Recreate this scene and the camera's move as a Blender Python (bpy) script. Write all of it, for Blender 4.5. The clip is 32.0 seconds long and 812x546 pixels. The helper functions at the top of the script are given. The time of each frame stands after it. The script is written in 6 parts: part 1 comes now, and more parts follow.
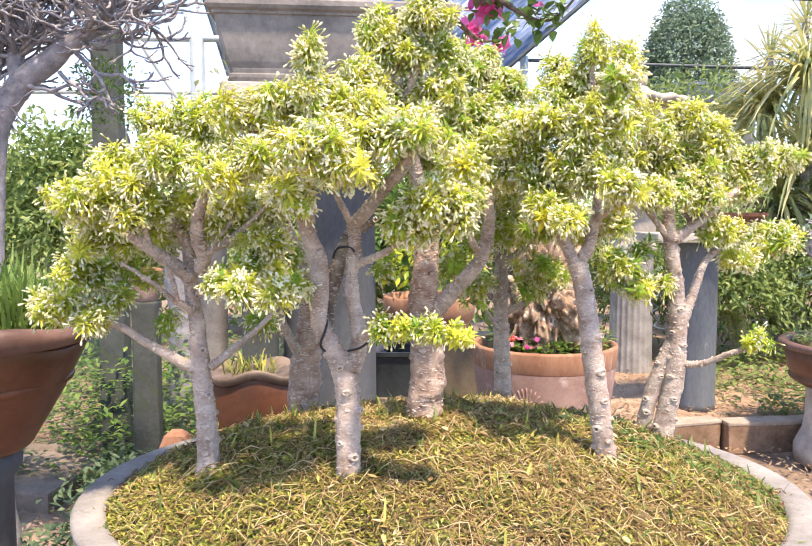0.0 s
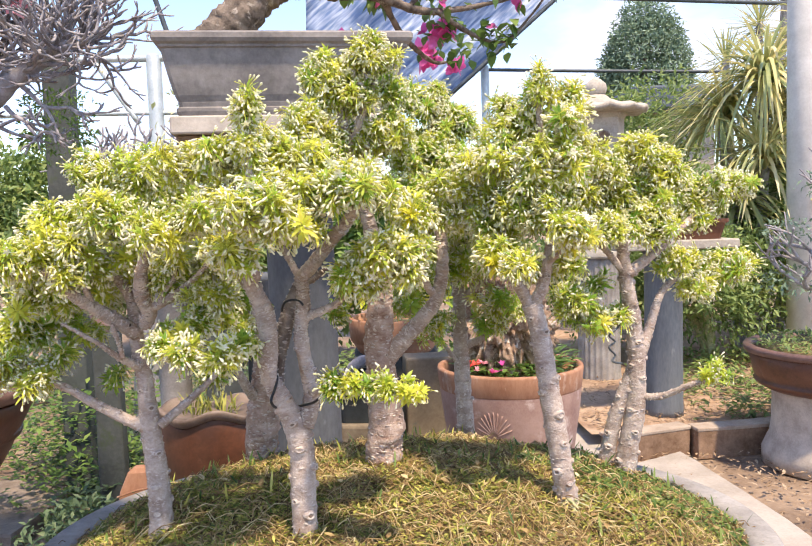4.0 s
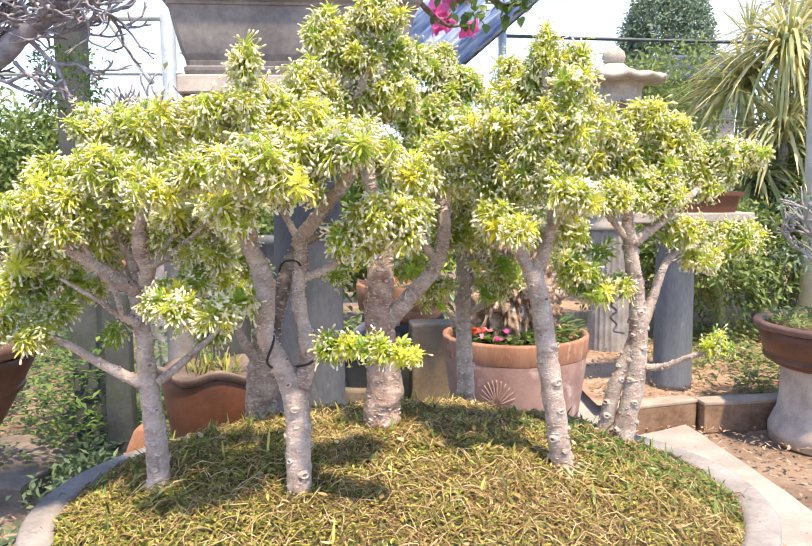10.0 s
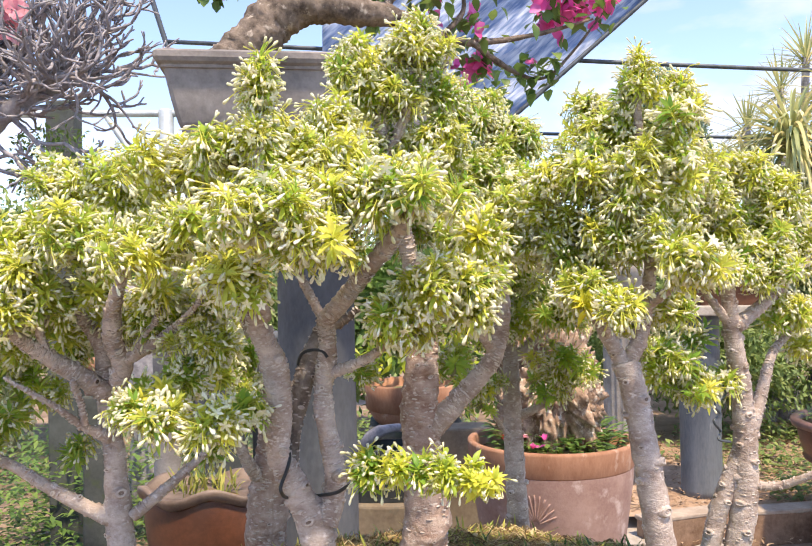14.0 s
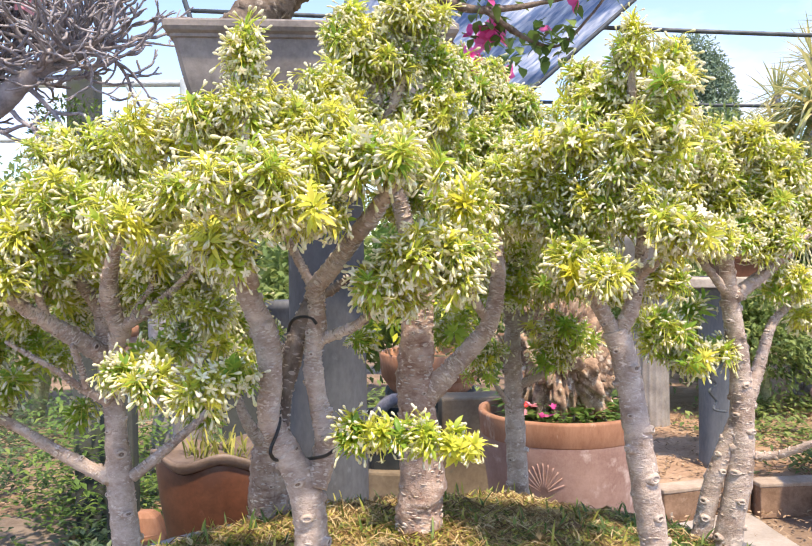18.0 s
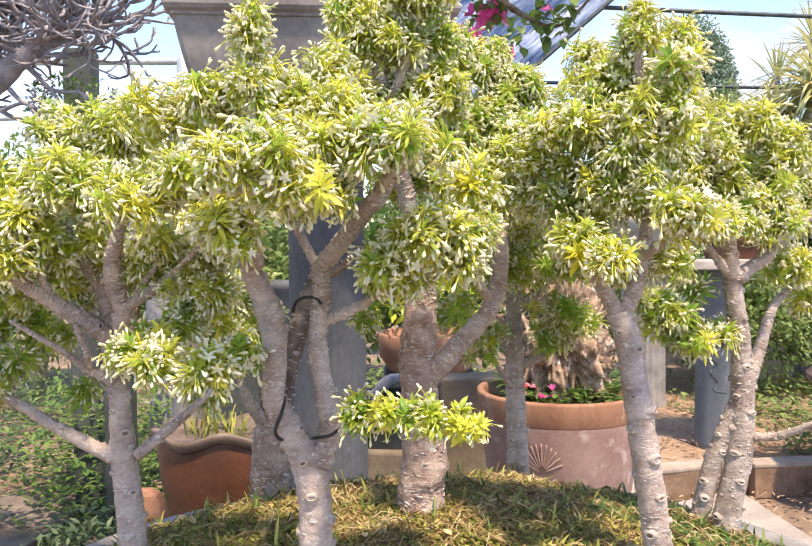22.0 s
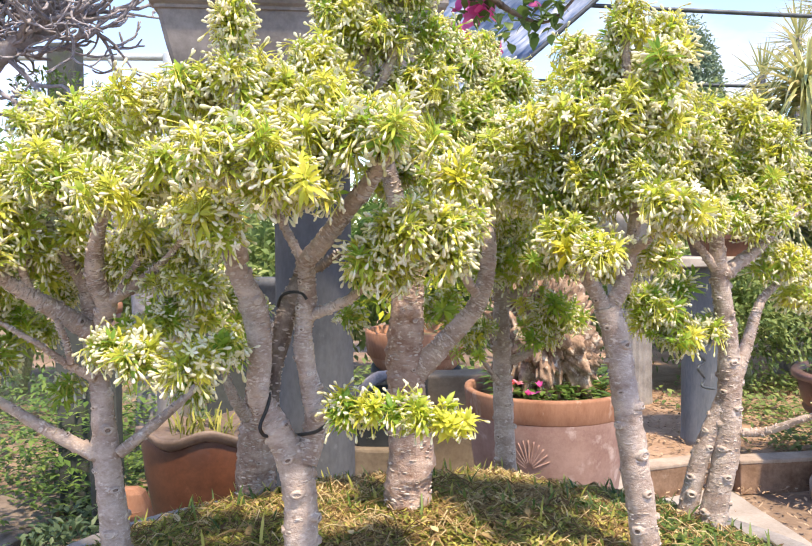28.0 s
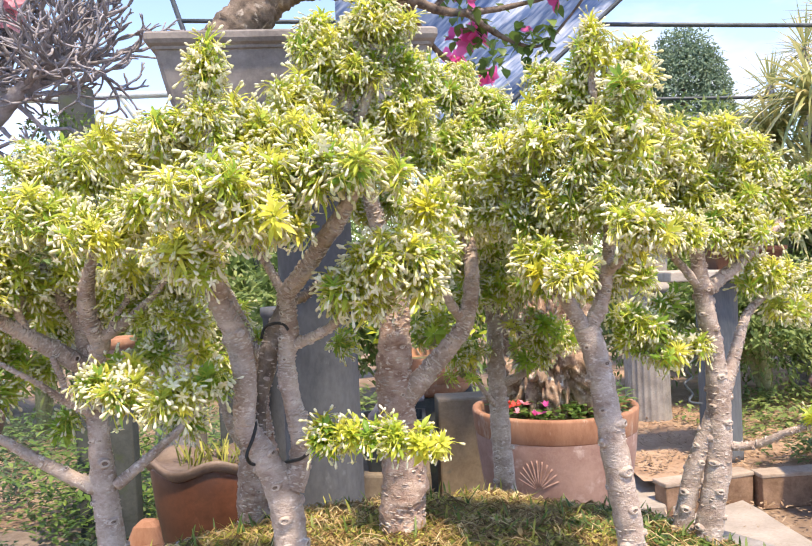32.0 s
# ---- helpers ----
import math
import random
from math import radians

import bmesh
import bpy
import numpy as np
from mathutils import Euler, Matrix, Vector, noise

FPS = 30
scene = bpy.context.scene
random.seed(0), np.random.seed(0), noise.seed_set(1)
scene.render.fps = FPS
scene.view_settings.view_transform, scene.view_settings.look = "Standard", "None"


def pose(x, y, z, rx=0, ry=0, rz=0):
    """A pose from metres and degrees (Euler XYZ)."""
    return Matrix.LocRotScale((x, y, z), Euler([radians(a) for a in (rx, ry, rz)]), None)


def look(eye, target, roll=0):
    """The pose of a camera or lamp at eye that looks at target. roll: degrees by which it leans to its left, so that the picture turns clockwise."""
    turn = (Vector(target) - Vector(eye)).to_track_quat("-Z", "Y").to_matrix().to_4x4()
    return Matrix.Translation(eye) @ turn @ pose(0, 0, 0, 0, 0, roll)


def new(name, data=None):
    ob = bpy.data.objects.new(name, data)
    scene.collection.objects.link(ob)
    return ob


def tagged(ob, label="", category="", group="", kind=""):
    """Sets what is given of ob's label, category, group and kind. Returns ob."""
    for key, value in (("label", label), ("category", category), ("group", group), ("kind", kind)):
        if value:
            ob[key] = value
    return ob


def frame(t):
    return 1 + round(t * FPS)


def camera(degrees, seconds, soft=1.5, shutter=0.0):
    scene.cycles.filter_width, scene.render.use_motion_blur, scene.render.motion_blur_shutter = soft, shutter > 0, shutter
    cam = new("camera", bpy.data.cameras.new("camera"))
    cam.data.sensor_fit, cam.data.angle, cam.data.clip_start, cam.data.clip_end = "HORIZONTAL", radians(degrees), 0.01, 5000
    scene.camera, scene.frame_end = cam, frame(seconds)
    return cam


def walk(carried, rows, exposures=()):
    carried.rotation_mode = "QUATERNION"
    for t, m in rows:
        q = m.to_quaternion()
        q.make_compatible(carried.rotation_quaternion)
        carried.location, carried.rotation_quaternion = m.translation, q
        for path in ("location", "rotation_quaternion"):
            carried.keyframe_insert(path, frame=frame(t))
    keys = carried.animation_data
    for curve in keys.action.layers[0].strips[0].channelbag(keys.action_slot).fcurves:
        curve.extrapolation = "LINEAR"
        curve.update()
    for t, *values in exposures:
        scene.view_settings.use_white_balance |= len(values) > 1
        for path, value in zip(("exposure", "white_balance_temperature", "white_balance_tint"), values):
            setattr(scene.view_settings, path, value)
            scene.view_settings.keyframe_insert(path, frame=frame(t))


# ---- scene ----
cam = camera(54.8, 32.0, 1.2)
METRES, EYE, TILT, LEAN, TURN = 1.15, 1.3, -4.5, 0.0, 0.0
ROWS = [
    (0.0, 0.0, 0.0, 0.0, 0.0, 0.0, -0.0),
    (0.5, -0.0189, 0.016, 0.0266, -1.53, -0.06, -0.59),
    (1.0, -0.0415, 0.0208, 0.0477, -2.87, 0.84, -0.68),
    (1.5, -0.0629, 0.0201, 0.0588, -4.19, 2.26, 0.29),
    (2.0, -0.0609, 0.0234, 0.0623, -3.18, 2.03, 0.67),
    (2.5, -0.0331, 0.0262, 0.06, -3.02, 2.29, 0.82),
    (3.0, -0.008, 0.0249, 0.053, -2.6, 0.76, 2.02),
    (3.5, 0.0087, 0.023, 0.0528, -2.6, 0.37, 1.95),
    (5.5, 0.0637, 0.0096, 0.0537, 1.23, 0.81, 2.2),
    (6.0, 0.0536, 0.0139, 0.059, 2.07, 0.6, 1.62),
    (6.5, 0.0491, 0.0187, 0.063, 3.28, -0.19, 1.66),
    (7.0, 0.0541, 0.028, 0.059, 2.02, -0.8, 1.25),
    (7.5, 0.0505, 0.0153, 0.057, 0.51, 0.21, 0.06),
    (8.0, 0.0398, 0.0012, 0.0483, 0.45, -0.58, 0.02),
    (8.5, 0.0507, 0.0014, 0.0459, 0.38, -0.51, -0.19),
    (9.0, 0.0569, 0.0063, 0.044, 0.4, -1.97, 0.29),
    (9.5, 0.0502, 0.0217, 0.045, -1.02, -1.82, 0.23),
    (10.0, 0.0442, 0.0266, 0.0464, -1.11, -1.89, 0.7),
    (10.5, 0.0295, 0.0373, 0.0458, -1.88, -1.79, 0.84),
    (11.0, -0.0038, 0.0563, 0.0432, -2.73, -0.03, 0.55),
    (11.5, -0.0635, 0.0949, 0.0458, -4.2, 1.58, 0.93),
    (12.0, -0.1097, 0.151, 0.043, -5.36, 5.04, 1.21),
    (12.5, -0.1138, 0.2154, 0.0333, -4.8, 4.69, 0.82),
    (13.0, -0.0779, 0.2575, 0.0396, -0.07, 6.23, 0.83),
    (13.5, -0.0474, 0.259, 0.0372, -0.29, 5.81, 0.58),
    (14.0, -0.0114, 0.2613, 0.0326, -1.49, 5.44, 1.2),
    (14.5, 0.0015, 0.2752, 0.0255, -1.34, 4.48, 1.13),
    (16.5, 0.0236, 0.2568, 0.0272, -1.25, 3.28, 0.29),
    (17.0, 0.024, 0.2603, 0.0258, -0.87, 2.78, 0.35),
    (17.5, 0.022, 0.2574, 0.0269, -0.3, 2.77, 0.94),
    (18.0, 0.0215, 0.2541, 0.0296, 0.33, 3.31, 0.82),
    (18.5, 0.0233, 0.249, 0.0351, 0.19, 4.12, 1.3),
    (19.0, 0.0181, 0.2476, 0.0359, 0.05, 3.88, 1.11),
    (19.5, 0.0142, 0.2469, 0.0348, -0.03, 3.77, 0.66),
    (20.0, 0.015, 0.2471, 0.0338, -0.01, 3.37, 0.86),
    (20.5, 0.0101, 0.2442, 0.0348, 0.46, 3.73, 0.43),
    (21.0, 0.0104, 0.2453, 0.0345, 0.13, 3.53, 0.78),
    (21.5, 0.0097, 0.2536, 0.029, -0.54, 3.11, -0.27),
    (22.0, 0.014, 0.2545, 0.0296, 0.07, 1.9, 0.59),
    (22.5, 0.0289, 0.2664, 0.0322, -1.26, 2.28, 1.01),
    (23.0, 0.0354, 0.2632, 0.0381, -2.08, 3.39, 1.49),
    (23.5, 0.0323, 0.2598, 0.0385, -1.65, 3.27, 1.66),
    (24.0, 0.036, 0.2628, 0.0403, -1.77, 3.75, 1.59),
    (24.5, 0.0321, 0.2605, 0.0378, -2.53, 3.43, 1.04),
    (25.0, 0.0294, 0.2497, 0.0411, -2.09, 4.22, 1.44),
    (25.5, 0.0227, 0.2518, 0.0376, -1.86, 3.86, 0.82),
    (27.5, 0.011, 0.2588, 0.0287, -1.67, 1.97, 0.21),
    (28.0, 0.015, 0.2621, 0.027, -0.83, 1.73, 0.6),
    (28.5, 0.0211, 0.2537, 0.0268, -1.17, 1.76, 0.31),
    (29.0, 0.0128, 0.2492, 0.0274, 0.1, 2.06, 0.67),
    (29.5, 0.0019, 0.2449, 0.0273, 0.09, 3.1, 0.47),
    (30.0, 0.0021, 0.2415, 0.0288, -0.29, 3.09, 0.42),
    (30.5, 0.0107, 0.2414, 0.0332, -0.63, 2.94, 1.49),
    (31.0, 0.0136, 0.2382, 0.0305, -0.83, 2.56, 1.37),
    (31.5, 0.0241, 0.2337, 0.0329, -0.02, 3.18, 2.42),
    (32.0, 0.0533, 0.2398, 0.0292, 0.66, 3.48, 2.62),
]
walk(cam, [(t, pose(0, 0, EYE, TILT, LEAN, TURN) @ pose(METRES * x, METRES * y, METRES * z, 90 + pitch, roll, yaw)) for t, x, y, z, yaw, pitch, roll in ROWS], [(0.0, 0.82, 7800, 16), (2.0, 0.53, 7800, 16), (3.0, 0.52, 7800, 16), (6.0, 0.52, 7800, 16), (8.0, 0.66, 7800, 16), (10.0, 0.74, 7800, 16), (12.0, 0.48, 7800, 16), (14.0, 0.51, 7800, 16), (24.0, 0.56, 7800, 16), (28.0, 0.58, 7800, 16), (32.0, 0.56, 7800, 16)])

# ---- light ----
SUN_FROM = Vector((0.28, -0.58, 1.40)).normalized()
sun = new("sun", bpy.data.lights.new("sun", "SUN"))
sun.data.energy, sun.data.angle, sun.data.color = 4.8, radians(3.0), (1.0, 0.91, 0.76)
sun.matrix_world = look(SUN_FROM * 20, (0, 0, 0))


def sky_world():
    w = bpy.data.worlds.new("sky")
    scene.world = w
    w.use_nodes = True
    nt = w.node_tree
    nt.nodes.clear()
    out = nt.nodes.new("ShaderNodeOutputWorld")
    bg = nt.nodes.new("ShaderNodeBackground")
    sky = nt.nodes.new("ShaderNodeTexSky")
    sky.sky_type, sky.sun_disc = "NISHITA", False
    sky.sun_elevation = math.asin(SUN_FROM.z)
    sky.sun_rotation = math.atan2(SUN_FROM.x, SUN_FROM.y)
    sky.air_density, sky.dust_density = 1.0, 0.2
    sky.ozone_density = 2.5
    sky.altitude = 1500
    co = nt.nodes.new("ShaderNodeTexCoord")
    mp = nt.nodes.new("ShaderNodeMapping")
    mp.inputs["Scale"].default_value = (1.0, 1.0, 2.4)
    mp.inputs["Location"].default_value = (0.35, 0.1, 0.2)
    nz = nt.nodes.new("ShaderNodeTexNoise")
    nz.inputs["Scale"].default_value, nz.inputs["Detail"].default_value, nz.inputs["Roughness"].default_value = 2.6, 7, 0.52
    ramp = nt.nodes.new("ShaderNodeValToRGB")
    ramp.color_ramp.elements[0].position, ramp.color_ramp.elements[1].position = 0.52, 0.70
    mix = nt.nodes.new("ShaderNodeMix")
    mix.data_type = "RGBA"
    mix.inputs[7].default_value = (3.1, 3.1, 3.3, 1)
    L = nt.links.new
    L(co.outputs["Generated"], mp.inputs["Vector"])
    L(mp.outputs["Vector"], nz.inputs["Vector"])
    L(nz.outputs["Fac"], ramp.inputs["Fac"])
    L(ramp.outputs["Color"], mix.inputs[0])
    tint = nt.nodes.new("ShaderNodeMix")
    tint.data_type, tint.blend_type = "RGBA", "MULTIPLY"
    tint.inputs[0].default_value = 1.0
    tint.inputs[7].default_value = (0.92, 0.95, 1.02, 1)
    L(sky.outputs["Color"], tint.inputs[6])
    L(tint.outputs[2], mix.inputs[6])
    L(mix.outputs[2], bg.inputs["Color"])
    bg.inputs["Strength"].default_value = 0.29
    L(bg.outputs["Background"], out.inputs["Surface"])


sky_world()

# ---- materials ----


def mottled(name, dark, light, scale=6.0, rough=0.85, bump=0.3, fine=60.0, spots=None, metal=0.0, vary=0.0, stretch=(1, 1, 1), spot_scale=None, spot_at=0.6):
    """Two scales of noise between two colours, a fine relief, and stains of a third colour."""
    m = bpy.data.materials.new(name)
    m.use_nodes = True
    nt = m.node_tree
    N, L = nt.nodes.new, nt.links.new
    b = nt.nodes["Principled BSDF"]
    b.inputs["Roughness"].default_value, b.inputs["Metallic"].default_value = rough, metal
    co, mp = N("ShaderNodeTexCoord"), N("ShaderNodeMapping")
    mp.inputs["Scale"].default_value = stretch
    L(co.outputs["Object"], mp.inputs["Vector"])

    def noise_node(s, d=5, r=0.6):
        n = N("ShaderNodeTexNoise")
        n.inputs["Scale"].default_value, n.inputs["Detail"].default_value, n.inputs["Roughness"].default_value = s, d, r
        L(mp.outputs["Vector"], n.inputs["Vector"])
        return n

    big, small = noise_node(scale), noise_node(fine, 4, 0.7)
    add = N("ShaderNodeMath")
    add.operation = "MULTIPLY_ADD"
    L(small.outputs["Fac"], add.inputs[0])
    add.inputs[1].default_value = 0.45
    sub = N("ShaderNodeMath")
    sub.operation = "ADD"
    sub.inputs[1].default_value = -0.22
    L(big.outputs["Fac"], sub.inputs[0])
    L(sub.outputs[0], add.inputs[2])
    ramp = N("ShaderNodeValToRGB")
    ramp.color_ramp.elements[0].position, ramp.color_ramp.elements[1].position = 0.33, 0.67
    ramp.color_ramp.elements[0].color, ramp.color_ramp.elements[1].color = (*dark, 1), (*light, 1)
    L(add.outputs[0], ramp.inputs["Fac"])
    col = ramp.outputs["Color"]
    if spots:
        sp = noise_node(spot_scale or scale * 2.3, 6, 0.65)
        r2 = N("ShaderNodeValToRGB")
        r2.color_ramp.elements[0].position, r2.color_ramp.elements[1].position = spot_at, spot_at + 0.1
        L(sp.outputs["Fac"], r2.inputs["Fac"])
        mx = N("ShaderNodeMix")
        mx.data_type = "RGBA"
        L(r2.outputs["Color"], mx.inputs[0])
        L(col, mx.inputs[6])
        mx.inputs[7].default_value = (*spots, 1)
        col = mx.outputs[2]
    if vary:
        oi, hs, ma = N("ShaderNodeObjectInfo"), N("ShaderNodeHueSaturation"), N("ShaderNodeMapRange")
        ma.inputs["To Min"].default_value, ma.inputs["To Max"].default_value = 1 - vary, 1 + vary
        L(oi.outputs["Random"], ma.inputs["Value"])
        L(ma.outputs[0], hs.inputs["Value"])
        L(col, hs.inputs["Color"])
        col = hs.outputs["Color"]
    L(col, b.inputs["Base Color"])
    if bump:
        bp = N("ShaderNodeBump")
        bp.inputs["Strength"].default_value, bp.inputs["Distance"].default_value = bump, 0.004
        L(add.outputs[0], bp.inputs["Height"])
        L(bp.outputs["Normal"], b.inputs["Normal"])
    return m


def leafy(name, stops, glow=0.35, rough=0.45, by_object=0.5, coat=0.0):
    """Leaf blade: colours picked per leaf and per sprig, light passing through."""
    m = bpy.data.materials.new(name)
    m.use_nodes = True
    nt = m.node_tree
    N, L = nt.nodes.new, nt.links.new
    b, out = nt.nodes["Principled BSDF"], nt.nodes["Material Output"]
    b.inputs["Roughness"].default_value = rough
    geo, oi, co = N("ShaderNodeNewGeometry"), N("ShaderNodeObjectInfo"), N("ShaderNodeTexCoord")
    mix = N("ShaderNodeMix")
    mix.inputs[0].default_value = by_object
    L(geo.outputs["Random Per Island"], mix.inputs[2])
    L(oi.outputs["Random"], mix.inputs[3])
    nz = N("ShaderNodeTexNoise")
    nz.inputs["Scale"].default_value = 90
    L(co.outputs["Object"], nz.inputs["Vector"])
    ad = N("ShaderNodeMath")
    ad.operation = "MULTIPLY_ADD"
    L(nz.outputs["Fac"], ad.inputs[0])
    ad.inputs[1].default_value = 0.24
    su = N("ShaderNodeMath")
    su.inputs[1].default_value = -0.12
    L(mix.outputs[0], su.inputs[0])
    L(su.outputs[0], ad.inputs[2])
    ramp = N("ShaderNodeValToRGB")
    while len(ramp.color_ramp.elements) < len(stops):
        ramp.color_ramp.elements.new(0.5)
    for e, (p, c) in zip(ramp.color_ramp.elements, stops):
        e.position, e.color = p, (*c, 1)
    L(ad.outputs[0], ramp.inputs["Fac"])
    L(ramp.outputs["Color"], b.inputs["Base Color"])
    tr = N("ShaderNodeBsdfTranslucent")
    L(ramp.outputs["Color"], tr.inputs["Color"])
    ms = N("ShaderNodeMixShader")
    ms.inputs[0].default_value = glow
    L(b.outputs[0], ms.inputs[1])
    L(tr.outputs[0], ms.inputs[2])
    L(ms.outputs[0], out.inputs["Surface"])
    return m


M_BARK = mottled("bonsai bark", (0.28, 0.205, 0.17), (0.56, 0.475, 0.425), 26, 0.9, 1.0, 190, spots=(0.67, 0.60, 0.555), spot_scale=110, stretch=(1, 1, 1.5), spot_at=0.57)
M_BARK_RED = mottled("scaly bark", (0.25, 0.15, 0.115), (0.51, 0.395, 0.34), 36, 0.9, 1.0, 150, spots=(0.66, 0.585, 0.53), spot_scale=90, stretch=(1, 1, 1.5), spot_at=0.57)
M_BARK_DIM = mottled("dull brown bark", (0.12, 0.09, 0.072), (0.36, 0.295, 0.25), 34, 0.9, 1.0, 170, spots=(0.45, 0.39, 0.34), spot_scale=90, spot_at=0.6)
M_SCAR = mottled("pale leaf scar", (0.37, 0.30, 0.26), (0.61, 0.545, 0.50), 60, 0.9, 0.5, 200)
M_BARK_OLD = mottled("old dark wood", (0.13, 0.09, 0.07), (0.30, 0.225, 0.18), 60, 0.9, 0.9, 200)
M_TWIG = mottled("twig", (0.25, 0.26, 0.13), (0.45, 0.45, 0.26), 50, 0.85, 0.3, 220)
M_LEAF = leafy("young leaf", [(0.0, (0.35, 0.53, 0.10)), (0.35, (0.58, 0.69, 0.12)), (0.7, (0.79, 0.79, 0.14)), (1.0, (0.90, 0.86, 0.18))], 0.58, 0.42, 0.6)
# Darker leaf: natural green variety, plus shade of inner and back pads in its colour.
M_LEAF_DARK = leafy("darker leaf with shade", [(0.0, (0.20, 0.41, 0.07)), (0.5, (0.38, 0.57, 0.09)), (1.0, (0.63, 0.70, 0.115))], 0.58, 0.4, 0.5)
M_LEAF_GOLD = leafy("golden young leaf", [(0.0, (0.52, 0.60, 0.06)), (0.5, (0.72, 0.71, 0.08)), (1.0, (0.86, 0.78, 0.10))], 0.55, 0.42, 0.5)
M_STALK = leafy("flower stalk", [(0.0, (0.52, 0.58, 0.08)), (1.0, (0.78, 0.74, 0.18))], 0.35, 0.5, 0.3)
M_BUD = leafy("white bud", [(0.0, (0.74, 0.76, 0.40)), (0.4, (0.85, 0.84, 0.62)), (1.0, (0.91, 0.90, 0.80))], 0.35, 0.45, 0.2)
M_CONC = mottled("grey concrete", (0.20, 0.185, 0.175), (0.36, 0.34, 0.325), 9, 0.88, 0.35, 120, spots=(0.18, 0.17, 0.15), spot_at=0.64)
M_PLANTER = mottled("weathered grey planter", (0.13, 0.118, 0.115), (0.30, 0.275, 0.262), 5, 0.8, 0.4, 60, spots=(0.36, 0.335, 0.32), spot_scale=10, spot_at=0.62)
M_PLINTH = mottled("pale worn concrete", (0.36, 0.31, 0.27), (0.55, 0.49, 0.43), 12, 0.85, 0.35, 100)
M_PIPE = mottled("blue-grey cement column", (0.056, 0.064, 0.075), (0.108, 0.119, 0.134), 5, 0.7, 0.25, 80, spots=(0.16, 0.18, 0.20), spot_scale=18, spot_at=0.66, stretch=(1, 1, 0.5))
M_PIPE_PALE = mottled("pale blue-grey cement", (0.085, 0.105, 0.13), (0.165, 0.19, 0.22), 5, 0.6, 0.25, 80, spots=(0.33, 0.35, 0.36), spot_scale=16, spot_at=0.63, stretch=(1, 1, 0.25))
M_TERRA = mottled("terracotta", (0.28, 0.165, 0.138), (0.42, 0.28, 0.235), 8, 0.85, 0.4, 90, spots=(0.54, 0.42, 0.375), spot_scale=11, spot_at=0.58)
M_RIM = mottled("orange terracotta", (0.25, 0.11, 0.06), (0.40, 0.21, 0.13), 9, 0.85, 0.4, 90, spots=(0.50, 0.36, 0.28), spot_at=0.6, stretch=(1, 1, 0.4))
M_GLAZE = mottled("brown glaze", (0.075, 0.028, 0.015), (0.16, 0.062, 0.034), 6, 0.42, 0.2, 70, spots=(0.18, 0.085, 0.055), spot_at=0.64)
M_GLAZE_RIM = mottled("dull purple-brown rim", (0.10, 0.055, 0.048), (0.20, 0.115, 0.10), 8, 0.45, 0.2, 60)
M_STONE = mottled("pale stone", (0.32, 0.285, 0.245), (0.49, 0.445, 0.39), 10, 0.9, 0.5, 80, spots=(0.22, 0.205, 0.18), spot_at=0.66)
M_PATH = mottled("pale paving", (0.29, 0.255, 0.22), (0.42, 0.375, 0.335), 4, 0.9, 0.35, 60, spots=(0.28, 0.22, 0.17), spot_at=0.62)
# Stained brown, and darker than the top: the kerb face's shade is in the colour.
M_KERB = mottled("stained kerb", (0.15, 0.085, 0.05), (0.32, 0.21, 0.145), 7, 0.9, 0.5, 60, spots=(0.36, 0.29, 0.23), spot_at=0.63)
M_KERBTOP = mottled("sunlit kerb top", (0.28, 0.22, 0.175), (0.44, 0.365, 0.30), 7, 0.9, 0.4, 60)
M_EARTH = mottled("dry earth", (0.15, 0.10, 0.07), (0.32, 0.235, 0.17), 1.7, 0.95, 0.8, 26, spots=(0.40, 0.31, 0.23), spot_scale=7, spot_at=0.58)
M_SAND = mottled("sandy litter", (0.27, 0.17, 0.11), (0.43, 0.30, 0.21), 6, 0.95, 0.8, 50, spots=(0.28, 0.165, 0.10), spot_scale=22, spot_at=0.58)
M_SOIL = mottled("mound soil", (0.09, 0.06, 0.03), (0.22, 0.16, 0.08), 14, 0.95, 0.8, 120, spots=(0.16, 0.20, 0.06), spot_at=0.5)
M_MOSS = leafy("creeping herb", [(0.0, (0.12, 0.16, 0.035)), (0.4, (0.25, 0.275, 0.055)), (0.75, (0.43, 0.42, 0.095)), (1.0, (0.62, 0.56, 0.16))], 0.3, 0.6, 0.0)
M_STRAW = leafy("dry straw", [(0.0, (0.15, 0.085, 0.04)), (0.35, (0.33, 0.21, 0.09)), (0.7, (0.52, 0.38, 0.175)), (1.0, (0.74, 0.62, 0.38))], 0.2, 0.7, 0.0)
M_POST = mottled("dark weathered post", (0.035, 0.042, 0.04), (0.085, 0.095, 0.09), 5, 0.9, 0.4, 60, spots=(0.06, 0.08, 0.045), spot_at=0.55)
M_POLE = mottled("concrete pole", (0.48, 0.47, 0.46), (0.64, 0.63, 0.62), 5, 0.85, 0.25, 60)
M_STEEL = mottled("dark painted steel", (0.04, 0.05, 0.06), (0.10, 0.12, 0.14), 8, 0.5, 0.1, 80, metal=0.3)
M_RAIL = mottled("galvanised rail", (0.38, 0.43, 0.44), (0.55, 0.60, 0.60), 6, 0.5, 0.1, 80, metal=0.4)
M_WIRE = mottled("black wire", (0.012, 0.012, 0.014), (0.03, 0.03, 0.03), 20, 0.45, 0.0, 90)
M_GREYBARK = mottled("bare grey branches", (0.19, 0.18, 0.20), (0.40, 0.38, 0.405), 26, 0.85, 0.4, 120, spots=(0.46, 0.44, 0.44), spot_at=0.64)
